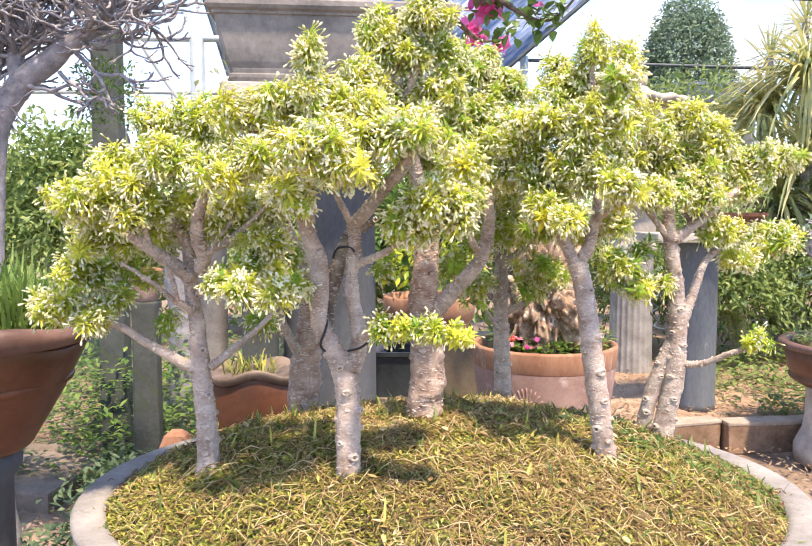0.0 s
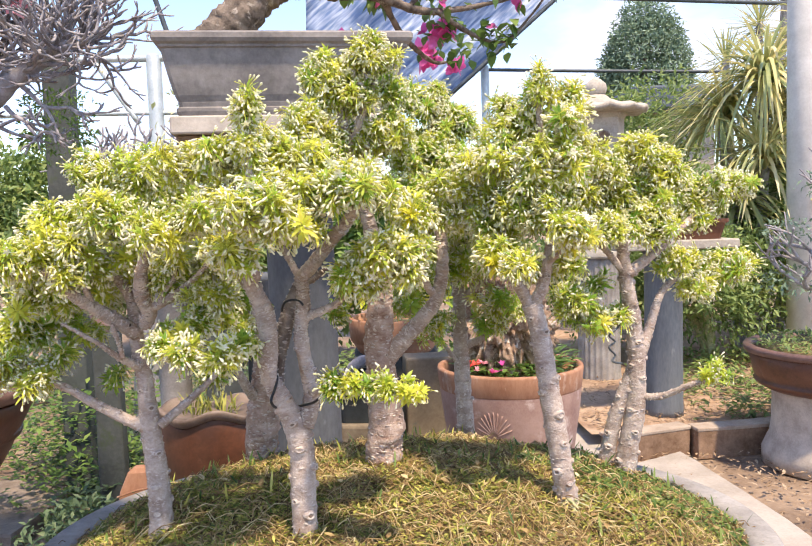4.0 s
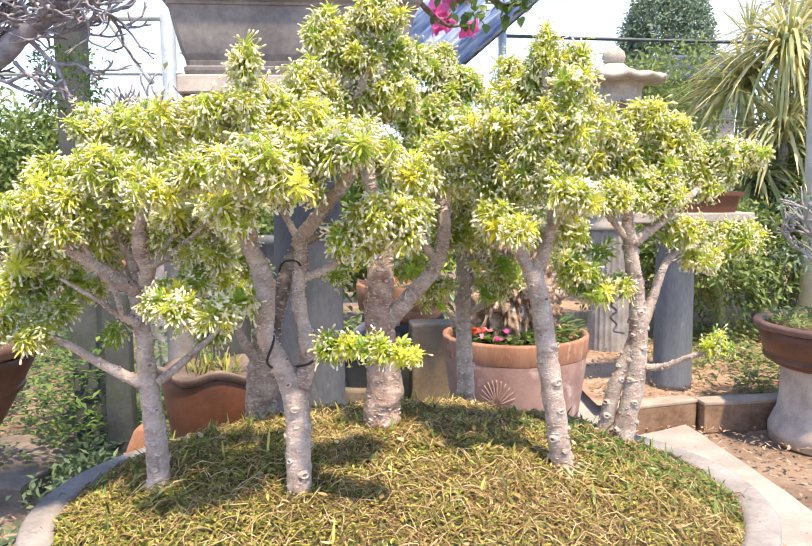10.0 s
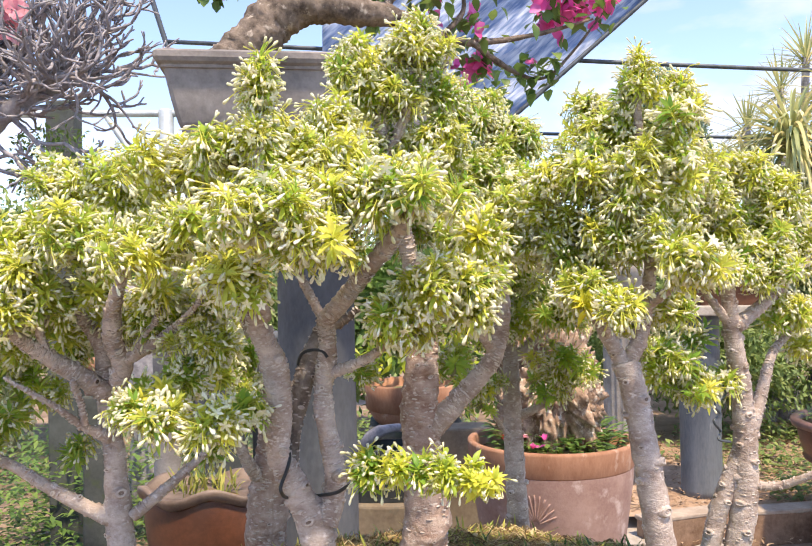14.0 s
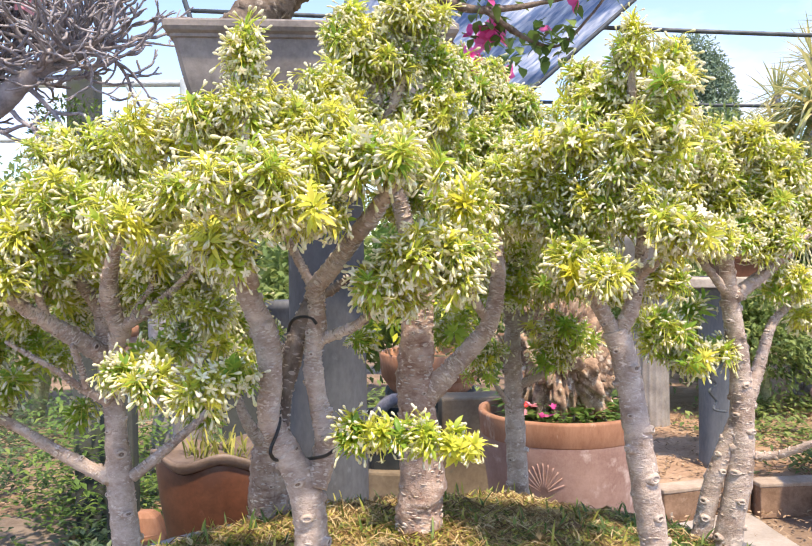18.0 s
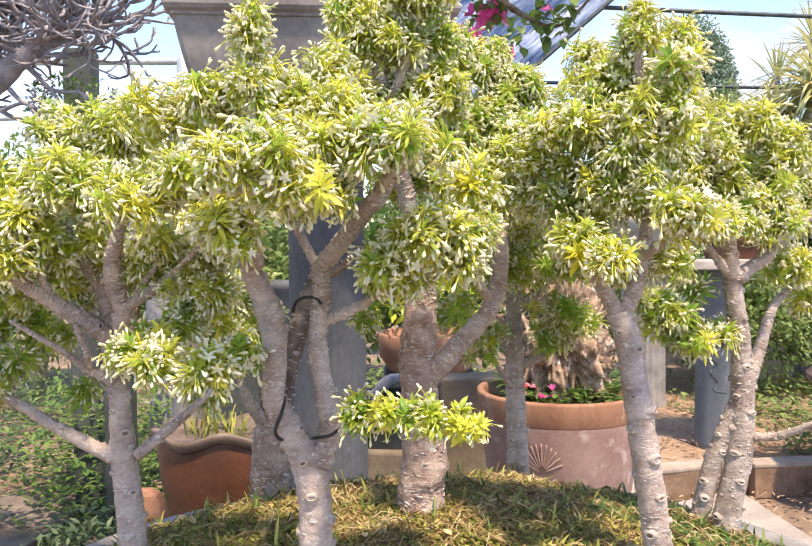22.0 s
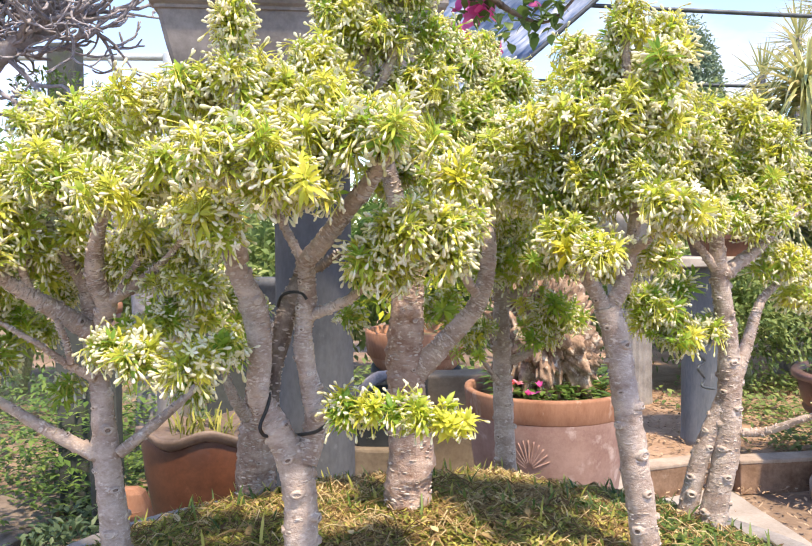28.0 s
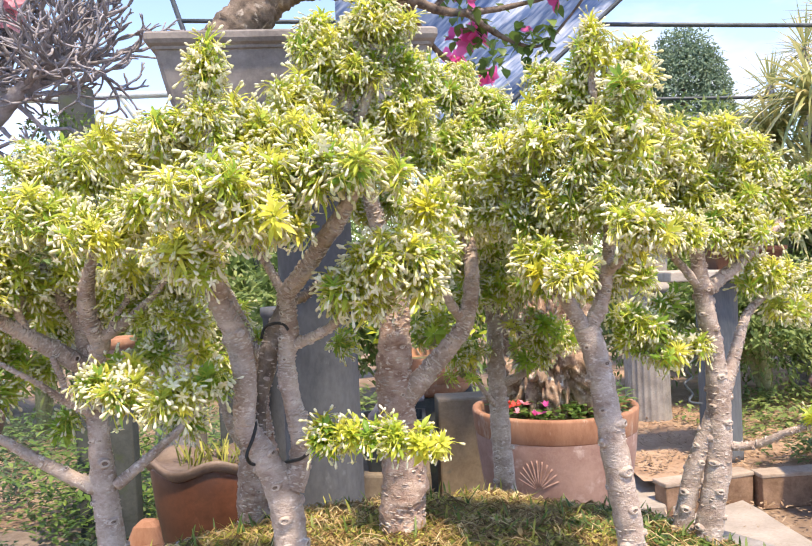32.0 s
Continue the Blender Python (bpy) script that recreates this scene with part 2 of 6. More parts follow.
M_BOUGBARK = mottled("rugged grey-brown bark", (0.06, 0.045, 0.036), (0.26, 0.205, 0.165), 26, 0.95, 1.0, 90, spots=(0.42, 0.37, 0.32), spot_scale=40, spot_at=0.58)
M_BRACT = leafy("magenta bract", [(0.0, (0.86, 0.10, 0.42)), (1.0, (0.94, 0.24, 0.60))], 0.5, 0.5, 0.0)
M_PINK = leafy("pink flower", [(0.0, (0.84, 0.30, 0.40)), (1.0, (0.92, 0.52, 0.58))], 0.35, 0.5, 0.0)
M_RED = leafy("red petals", [(0.0, (0.55, 0.04, 0.04)), (1.0, (0.75, 0.12, 0.08))], 0.3, 0.5, 0.0)
M_GREEN = leafy("broad green leaf", [(0.0, (0.07, 0.145, 0.035)), (0.5, (0.135, 0.25, 0.06)), (1.0, (0.27, 0.375, 0.095))], 0.38, 0.45, 0.2)
M_HEDGE = leafy("hedge leaf", [(0.0, (0.13, 0.21, 0.07)), (0.6, (0.23, 0.33, 0.11)), (1.0, (0.40, 0.47, 0.17))], 0.42, 0.5, 0.1)
M_CYPRESS = leafy("dense dark foliage", [(0.0, (0.14, 0.22, 0.16)), (0.6, (0.19, 0.29, 0.20)), (1.0, (0.27, 0.37, 0.25))], 0.25, 0.6, 0.0)
M_BLADE = leafy("striped blade", [(0.0, (0.31, 0.38, 0.18)), (0.5, (0.50, 0.51, 0.24)), (0.8, (0.69, 0.62, 0.31)), (1.0, (0.82, 0.74, 0.45))], 0.35, 0.55, 0.0)
M_GRASS = leafy("bright grass", [(0.0, (0.12, 0.22, 0.05)), (1.0, (0.26, 0.38, 0.10))], 0.35, 0.5, 0.0)
M_WEED = leafy("dull bluish weed leaf", [(0.0, (0.045, 0.09, 0.045)), (0.6, (0.09, 0.15, 0.075)), (1.0, (0.16, 0.23, 0.11))], 0.3, 0.55, 0.0)
M_LITTER = leafy("dry fallen leaf", [(0.0, (0.19, 0.12, 0.075)), (0.6, (0.33, 0.225, 0.14)), (1.0, (0.46, 0.35, 0.245))], 0.1, 0.8, 0.0)
M_ROCK = mottled("rough stump", (0.13, 0.075, 0.05), (0.44, 0.31, 0.22), 34, 0.95, 1.0, 120, spots=(0.64, 0.55, 0.45), spot_scale=46, spot_at=0.54)
M_BLACK = mottled("black plastic", (0.014, 0.018, 0.02), (0.04, 0.05, 0.055), 6, 0.45, 0.1, 60)
M_ROOF = mottled("dark blue roofing", (0.05, 0.07, 0.10), (0.12, 0.15, 0.20), 3, 0.7, 0.2, 20)
M_TAN = mottled("tan concrete", (0.13, 0.10, 0.07), (0.24, 0.195, 0.14), 7, 0.9, 0.35, 80, spots=(0.13, 0.125, 0.10), spot_at=0.62)
M_STEP = mottled("dull stepping stone", (0.13, 0.10, 0.082), (0.25, 0.20, 0.165), 5, 0.9, 0.4, 70, spots=(0.10, 0.10, 0.07), spot_at=0.6)
M_CLOVER = leafy("fresh clover", [(0.0, (0.05, 0.11, 0.025)), (0.5, (0.12, 0.21, 0.045)), (1.0, (0.28, 0.34, 0.09))], 0.3, 0.55, 0.0)


def net_material():
    m = bpy.data.materials.new("blue shade sheet")
    m.use_nodes = True
    nt = m.node_tree
    N, L = nt.nodes.new, nt.links.new
    b, out = nt.nodes["Principled BSDF"], nt.nodes["Material Output"]
    co, mp, nz = N("ShaderNodeTexCoord"), N("ShaderNodeMapping"), N("ShaderNodeTexNoise")
    mp.vector_type = "TEXTURE"
    mp.inputs["Scale"].default_value, mp.inputs["Rotation"].default_value = (0.8, 1, 0.12), (0, radians(-40), 0)
    nz.inputs["Scale"].default_value, nz.inputs["Detail"].default_value = 3.5, 8
    ramp = N("ShaderNodeValToRGB")
    ramp.color_ramp.elements[0].position, ramp.color_ramp.elements[1].position = 0.38, 0.68
    ramp.color_ramp.elements[0].color, ramp.color_ramp.elements[1].color = (0.20, 0.32, 0.55, 1), (0.78, 0.84, 0.93, 1)
    L(co.outputs["Object"], mp.inputs["Vector"])
    L(mp.outputs["Vector"], nz.inputs["Vector"])
    L(nz.outputs["Fac"], ramp.inputs["Fac"])
    L(ramp.outputs["Color"], b.inputs["Base Color"])
    b.inputs["Roughness"].default_value = 0.6
    tr, ms = N("ShaderNodeBsdfTranslucent"), N("ShaderNodeMixShader")
    L(ramp.outputs["Color"], tr.inputs["Color"])
    ms.inputs[0].default_value = 0.55
    L(b.outputs[0], ms.inputs[1])
    L(tr.outputs[0], ms.inputs[2])
    L(ms.outputs[0], out.inputs["Surface"])
    return m


M_NET = net_material()

# ---- geometry helpers ----


class Geo:
    """Collects vertices and faces, then becomes one mesh."""

    def __init__(self):
        self.v, self.f, self.mi = [], [], []

    def add(self, verts, faces, mi=0):
        o = len(self.v)
        self.v.extend(tuple(p) for p in verts)
        self.f.extend(tuple(o + i for i in f) for f in faces)
        self.mi.extend([mi] * len(faces))
        return self

    def mesh(self, name, mats, smooth=True):
        me = bpy.data.meshes.new(name)
        me.from_pydata(self.v, [], self.f)
        for m in mats if isinstance(mats, (list, tuple)) else [mats]:
            me.materials.append(m)
        me.polygons.foreach_set("material_index", self.mi)
        me.polygons.foreach_set("use_smooth", [smooth] * len(self.f))
        me.update()
        return me


def thing(name, place, label, category, group="", kind="", turn=0.0):
    ob = new(name)
    ob.empty_display_size = 0.05
    ob.matrix_basis = pose(*place, 0, 0, turn)
    return tagged(ob, label, category, group, kind)


def part(name, geo, mats, parent, label="", smooth=True, at=None, kind=""):
    ob = new(name, geo if isinstance(geo, bpy.types.Mesh) else geo.mesh(name, mats, smooth))
    ob.parent = parent
    if at is not None:
        ob.matrix_basis = at
    if label:
        ob["label"] = label
    if kind:
        ob["kind"] = kind
    return ob


def whole(name, geo, mats, label, category, smooth=True, place=(0, 0, 0), turn=0.0, group="", kind=""):
    ob = new(name, geo.mesh(name, mats, smooth))
    ob.matrix_basis = pose(*place, 0, 0, turn)
    return tagged(ob, label, category, group, kind)


def spline(pts, per=6):
    """Points of a smooth curve through pts; any number of values a point."""
    P = [np.array(p, float) for p in pts]
    P = [2 * P[0] - P[1]] + P + [2 * P[-1] - P[-2]]
    out = []
    for i in range(1, len(P) - 2):
        a, b, c, d = P[i - 1:i + 3]
        for k in range(per):
            t = k / per
            out.append(0.5 * (2 * b + (c - a) * t + (2 * a - 5 * b + 4 * c - d) * t * t + (3 * b - a - 3 * c + d) * t ** 3))
    out.append(P[-2])
    return out


def tube(geo, pts, seg=10, per=6, rough=0.0, rings=0.0, cap=True, mi=0, seed=0, fine=60.0):
    """A round limb through pts of (x, y, z, radius), uneven by rough, ringed by rings."""
    S = spline(pts, per) if per > 1 else [np.array(p, float) for p in pts]
    n = len(S)
    side = None
    verts, faces = [], []
    for i, s in enumerate(S):
        d = Vector(S[min(i + 1, n - 1)][:3] - S[max(i - 1, 0)][:3]).normalized()
        if side is None:
            side = d.orthogonal().normalized()
        side = (side - d * side.dot(d)).normalized()
        other = d.cross(side)
        c = Vector(s[:3])
        ring = 1 + (rings * math.sin(i * 2.4 + seed) if rings else 0)
        for k in range(seg):
            a = 2 * math.pi * k / seg
            o = side * math.cos(a) + other * math.sin(a)
            r = max(s[3], 0.0003) * ring
            if rough:
                r *= 1 + rough * noise.noise((c + o * s[3]) * fine + Vector((seed, 0, 0))) + rough * 0.7 * noise.noise((c + o * s[3]) * fine * 0.3)
            verts.append(c + o * r)
    for i in range(n - 1):
        for k in range(seg):
            a, b = i * seg + k, i * seg + (k + 1) % seg
            faces.append((a, b, b + seg, a + seg))
    if cap:
        verts += [Vector(S[0][:3]), Vector(S[-1][:3])]
        t0, t1 = len(verts) - 2, len(verts) - 1
        for k in range(seg):
            faces.append((t0, (k + 1) % seg, k))
            faces.append((t1, (n - 1) * seg + k, (n - 1) * seg + (k + 1) % seg))
    return geo.add(verts, faces, mi)


def lathe(geo, profile, seg=48, centre=(0, 0, 0), mi=0, sx=1.0, sy=1.0, wave=None, flute=None):
    """A turned shape from (radius, z) pairs; wave(angle, i) lifts the rim, flute(angle) scales the radius."""
    verts, faces = [], []
    n = len(profile)
    for i, (r, z) in enumerate(profile):
        for k in range(seg):
            a = 2 * math.pi * k / seg
            q = r * (flute(a) if flute else 1)
            verts.append((centre[0] + q * math.cos(a) * sx, centre[1] + q * math.sin(a) * sy, centre[2] + z + (wave(a, i) if wave else 0)))
    for i in range(n - 1):
        for k in range(seg):
            a, b = i * seg + k, i * seg + (k + 1) % seg
            faces.append((a, b, b + seg, a + seg))
    faces.append(tuple(reversed(range(seg))))
    faces.append(tuple(range((n - 1) * seg, n * seg)))
    return geo.add(verts, faces, mi)


def block(geo, cx, cy, cz, sx, sy, sz, bevel=0.006, turn=0.0, mi=0, wear=0.0):
    """A box with softened edges, centred, turned about z in degrees."""
    bm = bmesh.new()
    bmesh.ops.create_cube(bm, size=1.0)
    bmesh.ops.scale(bm, vec=(sx, sy, sz), verts=bm.verts)
    if bevel:
        bmesh.ops.bevel(bm, geom=bm.edges[:], offset=bevel, segments=2, affect="EDGES", profile=0.5)
    if wear:
        bmesh.ops.subdivide_edges(bm, edges=[e for e in bm.edges if e.calc_length() > 0.12], cuts=4, use_grid_fill=True)
        for v in bm.verts:
            v.co += Vector(noise.noise_vector(v.co * 9 + Vector((cx, cy, cz)) * 3)) * wear
    m = pose(cx, cy, cz, 0, 0, turn)
    bm.verts.index_update()
    geo.add([m @ v.co for v in bm.verts], [[v.index for v in f.verts] for f in bm.faces], mi)
    bm.free()
    return geo


def frustum(geo, rows, corner=0.012, mi=0):
    """A four-sided moulded body from (half width, half depth, z) rows, with rounded corners."""
    verts, faces = [], []
    per = 12
    for hx, hy, z in rows:
        for cxs, cys, a0 in ((1, 1, 0), (-1, 1, 90), (-1, -1, 180), (1, -1, 270)):
            for k in range(3):
                a = radians(a0 + 45 * k)
                verts.append((cxs * (hx - corner) + corner * math.cos(a), cys * (hy - corner) + corner * math.sin(a), z))
    for i in range(len(rows) - 1):
        for k in range(per):
            a, b = i * per + k, i * per + (k + 1) % per
            faces.append((a, b, b + per, a + per))
    faces.append(tuple(reversed(range(per))))
    faces.append(tuple(range((len(rows) - 1) * per, len(rows) * per)))
    return geo.add(verts, faces, mi)


def leaf(geo, at, along, up, length, width, curl=0.25, mi=0, steps=4, fold=0.25, late=1.0):
    """A pointed leaf with a folded midrib that curls down; late puts its widest part nearer the tip."""
    along = Vector(along).normalized()
    side = along.cross(Vector(up))
    side = side.normalized() if side.length > 1e-4 else along.orthogonal().normalized()
    nrm = side.cross(along).normalized()
    at = Vector(at)
    verts, faces = [], []
    for i in range(steps + 1):
        t = i / steps
        w = width * 0.5 * (math.sin(math.pi * min(1, 0.08 + t ** late * 0.92)) ** 0.8) * (1.1 - 0.3 * t) if 0 < i < steps else width * (0.08 if i == 0 else 0.01)
        c = at + along * (length * (t - 0.12 * curl * t * t)) - nrm * (curl * length * t * t)
        verts += [c - side * w + nrm * (w * fold), c, c + side * w + nrm * (w * fold)]
    for i in range(steps):
        a = 3 * i
        faces += [(a, a + 1, a + 4, a + 3), (a + 1, a + 2, a + 5, a + 4)]
    return geo.add(verts, faces, mi)


def blade(geo, at, heading, length, width, rise, droop, mi=0, steps=6):
    """A long strap leaf that rises and then droops."""
    h = Vector((math.cos(heading), math.sin(heading), 0))
    side = Vector((-h.y, h.x, 0))
    verts, faces = [], []
    for i in range(steps + 1):
        t = i / steps
        c = Vector(at) + h * (length * t * math.cos(rise)) + Vector((0, 0, length * (t * math.sin(rise) - droop * t * t)))
        w = width * 0.5 * (0.7 + 0.9 * t) * (1 - t ** 3) + 0.0004
        verts += [c - side * w, c + side * w + Vector((0, 0, w * 0.3))]
    for i in range(steps):
        a = 2 * i
        faces.append((a, a + 1, a + 3, a + 2))
    return geo.add(verts, faces, mi)


def random_dir(r, low=-1.0):
    while True:
        v = Vector((r.uniform(-1, 1), r.uniform(-1, 1), r.uniform(low, 1)))
        if 0.05 < v.length < 1:
            return v.normalized()


def leaf_mass(geo, r, centre, radii, count, size, shape=0.45, low=-0.6, steps=2, lump=3.0):
    """Leaves spread through the outer part of a lumpy ball."""
    for _ in range(count):
        d = random_dir(r, low)
        k = (1 - 0.45 * r.random() ** 2) * (1 + shape * noise.noise(d * lump + Vector(centre) * 3))
        p = Vector(centre) + Vector((d.x * radii[0], d.y * radii[1], d.z * radii[2])) * k
        a = (d * 0.7 + random_dir(r) * 0.8).normalized()
        leaf(geo, p, a, (random_dir(r) + Vector((0, 0, 1.2))).normalized(), size * r.uniform(0.6, 1.3), size * r.uniform(0.3, 0.5), r.uniform(0.1, 0.5), 0, steps)
    return geo

# ---- ground, path and kerb ----


def ground_sheet():
    g = Geo()
    xs = sorted(set([-400, -120, -40, -15] + [round(-8 + 0.25 * i, 2) for i in range(65)] + [15, 40, 120, 400]))
    ys = sorted(set([-400, -100, -30, -8] + [round(-4 + 0.25 * i, 2) for i in range(57)] + [14, 20, 40, 120, 400]))
    for y in ys:
        for x in xs:
            near = abs(x) < 8 and -4 < y < 10
            g.v.append((x, y, (0.03 * noise.noise(Vector((x * 0.9, y * 0.9, 0))) if near else 0) - 0.02))
    w = len(xs)
    for j in range(len(ys) - 1):
        for i in range(w - 1):
            g.f.append((j * w + i, j * w + i + 1, (j + 1) * w + i + 1, (j + 1) * w + i))
            g.mi.append(0)
    return whole("ground", g, M_EARTH, "dry brown earth strewn with fallen leaves", "ground", kind="structure")


ground_sheet()


def flat_slab(name, corners, top, thick, mat, label, category):
    """A flat stone with the given outline, softly uneven edges."""
    g = Geo()
    ring = []
    n = len(corners)
    for i in range(n):
        a, b = Vector((*corners[i], 0)), Vector((*corners[(i + 1) % n], 0))
        for k in range(5):
            p = a.lerp(b, k / 5)
            ring.append(p + Vector((noise.noise(p * 7), noise.noise(p * 7 + Vector((9, 0, 0))), 0)) * 0.012)
    mid = sum(ring, Vector()) / len(ring)
    m = len(ring)
    rows = [(1.0, top - thick), (1.0, top - 0.012), (0.985, top)]
    verts = [mid + (p - mid) * s + Vector((0, 0, z)) for s, z in rows for p in ring]
    faces = [(i * m + k, i * m + (k + 1) % m, (i + 1) * m + (k + 1) % m, (i + 1) * m + k) for i in range(2) for k in range(m)]
    faces.append(tuple(range(2 * m, 3 * m)))
    g.add(verts, faces)
    return whole(name, g, mat, label, category, smooth=False, kind="structure")


flat_slab("pavement", [(0.75, 2.35), (1.75, 2.35), (1.72, 3.4), (1.66, 4.18), (1.27, 3.98), (1.0, 3.3)], 0.035, 0.08, M_PATH, "pale concrete paving slab along the path", "pavement")
flat_slab("pavement_far", [(1.02, 4.1), (1.3, 4.12), (1.62, 5.3), (1.2, 5.4)], 0.045, 0.08, M_PATH, "pale worn paving slab beside the planting bed", "pavement")
flat_slab("pavement_step", [(-1.95, 3.4), (-1.55, 3.3), (-1.5, 3.72), (-1.6, 4.1), (-2.1, 4.0)], 0.08, 0.12, M_STEP, "flat grey stepping stone on the earth", "paving")


def kerb(name, x0, y0, x1, y1, label):
    g = Geo()
    length, turn = math.hypot(x1 - x0, y1 - y0), math.degrees(math.atan2(y1 - y0, x1 - x0))
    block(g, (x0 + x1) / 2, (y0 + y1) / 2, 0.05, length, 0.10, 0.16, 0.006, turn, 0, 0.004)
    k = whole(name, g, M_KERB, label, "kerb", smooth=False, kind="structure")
    # Lighter slab on top; the sun on the kerb is put into its colour.
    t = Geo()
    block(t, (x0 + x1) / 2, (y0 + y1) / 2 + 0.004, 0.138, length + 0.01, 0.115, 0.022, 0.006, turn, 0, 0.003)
    part("capping", t, M_KERBTOP, k, "worn capping, paler as the sunlit top", smooth=False)
    return k


kerb("kerb_left", 1.24, 4.16, 1.73, 4.31, "stained brown kerb of a raised bed")
kerb("kerb_right", 1.76, 4.25, 3.2, 4.42, "stained brown kerb with runs of dirt")
bed = Geo()
for j in range(25):
    for i in range(33):
        x, y = 1.2 + i * 0.2, 4.3 + j * 0.2
        bed.v.append((x, y, 0.10 + 0.02 * noise.noise(Vector((x * 2, y * 2, 0)))))
for j in range(24):
    for i in range(32):
        bed.f.append((j * 33 + i, j * 33 + i + 1, (j + 1) * 33 + i + 1, (j + 1) * 33 + i))
        bed.mi.append(0)
whole("ground_bed", bed, M_SAND, "sandy bed covered with dry brown litter", "ground", kind="structure")


def litter(name, x0, x1, y0, y1, z, count, size, mat, label, seed):
    g, r = Geo(), random.Random(seed)
    for _ in range(count):
        p = (r.uniform(x0, x1), r.uniform(y0, y1), z + r.uniform(0.0, 0.012))
        a = r.uniform(0, 6.283)
        leaf(g, p, (math.cos(a), math.sin(a), r.uniform(-0.1, 0.35)), (0, 0, 1), size * r.uniform(0.5, 1.3), size * r.uniform(0.25, 0.55), r.uniform(-0.4, 0.4), 0, 2)
    return whole(name, g, mat, label, "leaf litter", kind="stuff")


litter("leaf_litter", -3.2, 3.2, 2.2, 5.5, 0.01, 9000, 0.036, M_LITTER, "dry brown fallen leaves on the earth", 3)
litter("leaf_litter", 1.25, 3.6, 4.4, 6.5, 0.11, 4500, 0.034, M_LITTER, "dry straw-coloured litter on the raised bed", 4)


def weeds(name, x0, x1, y0, y1, z, count, size, label, seed, mat=M_GREEN, tall=0.1):
    g, r = Geo(), random.Random(seed)
    for _ in range(count):
        x, y = r.uniform(x0, x1), r.uniform(y0, y1)
        if noise.noise(Vector((x * 2.2, y * 2.2, seed))) < -0.12:
            continue
        for _ in range(5):
            a = r.uniform(0, 6.283)
            leaf(g, (x + r.uniform(-.05, .05), y + r.uniform(-.05, .05), z + r.uniform(0, tall)), (math.cos(a), math.sin(a), r.uniform(0, 0.9)), (0, 0, 1), size * r.uniform(0.6, 1.3), size * r.uniform(0.35, 0.6), r.uniform(0.1, 0.5), 0, 2)
    return whole(name, g, mat, label, "weeds", kind="stuff")


weeds("weeds", -3.4, -0.62, 2.35, 6.5, 0.0, 3800, 0.05, "low green weeds over the earth", 5, M_WEED, 0.24)
weeds("weeds", -2.0, -0.85, 3.55, 4.7, 0.0, 900, 0.05, "tall green weeds round the posts", 15, M_GREEN, 0.6)
weeds("weeds", 1.9, 3.6, 4.45, 6.4, 0.1, 700, 0.06, "low green ground cover in the bed", 6, M_HEDGE, 0.12)
weeds("weeds", -0.9, 1.0, 4.4, 6.5, 0.0, 700, 0.08, "green weeds behind the pots", 7, M_HEDGE, 0.35)

# ---- the oval tray and its mound ----
TX, TY, TZ, RX, RY = 0.062, 1.30, 0.835, 0.60, 0.48


def mound_height(x, y):
    d = math.hypot((x - TX) / (RX - 0.05), (y - TY) / (RY - 0.05))
    base = TZ - 0.012 + 0.119 * max(0.0, 1 - d ** 2.6)
    return base + 0.010 * noise.noise(Vector((x * 9, y * 9, 0))) + 0.004 * noise.noise(Vector((x * 30, y * 30, 3)))


tray = thing("oval_tray", (TX, TY, TZ), "large shallow oval concrete bonsai tray", "bonsai tray")
g = Geo()
lathe(g, [(0.86, -0.115), (0.93, -0.10), (0.965, -0.03), (0.97, -0.012), (1.0, -0.008), (1.0, 0.0), (0.99, 0.005), (0.93, 0.004), (0.915, 0.0), (0.905, -0.02), (0.88, -0.03)], 96, sx=RX, sy=RY)
part("basin", g, M_CONC, tray)
for x in (-0.33, 0.33):
    g = Geo()
    block(g, x, 0, -0.135, 0.10, 0.5, 0.045, 0.008)
    part("foot", g, M_CONC, tray, smooth=False)
stand = thing("tray_stand", (TX, TY, 0), "plain concrete stand under the oval tray", "stand")
g = Geo()
block(g, 0, 0, 0.652, 0.9, 0.6, 0.05, 0.008)
part("top_slab", g, M_CONC, stand, smooth=False)
g = Geo()
lathe(g, [(0.20, -0.01), (0.20, 0.04), (0.15, 0.06), (0.15, 0.58), (0.19, 0.628)], 40)
part("column", g, M_PIPE, stand)

g = Geo()
rings, spokes = 30, 110
g.v.append((TX, TY, mound_height(TX, TY)))
for i in range(1, rings + 1):
    for k in range(spokes):
        a, q = 2 * math.pi * k / spokes, 0.905 * i / rings
        x, y = TX + RX * q * math.cos(a), TY + RY * q * math.sin(a)
        g.v.append((x, y, mound_height(x, y)))
for k in range(spokes):
    g.f.append((0, 1 + k, 1 + (k + 1) % spokes))
for i in range(rings - 1):
    for k in range(spokes):
        a, b = 1 + i * spokes + k, 1 + i * spokes + (k + 1) % spokes
        g.f.append((a, a + spokes, b + spokes, b))
g.mi = [0] * len(g.f)
mound = whole("soil_mound", g, M_SOIL, "domed soil mound filling the oval tray", "soil")


def on_mound(r, edge=0.93):
    a, q = r.uniform(0, 6.283), math.sqrt(r.random()) * edge
    x, y = TX + RX * q * math.cos(a), TY + RY * q * math.sin(a)
    return Vector((x, y, mound_height(x, y))), q


def green_share(p):
    """How far the creeping herb is alive there: fresh at the rim, dry in the middle."""
    right = max(0.0, p.x - 0.28) * 1.3
    left = max(0.0, 0.0 - p.x) * 1.7
    back = max(0.0, p.y - 1.42) * 0.8
    return 0.50 + right * (1.0 if p.y > 1.13 else 0.3) + left + back + 1.0 * noise.noise(Vector((p.x * 7, p.y * 7, 8)))


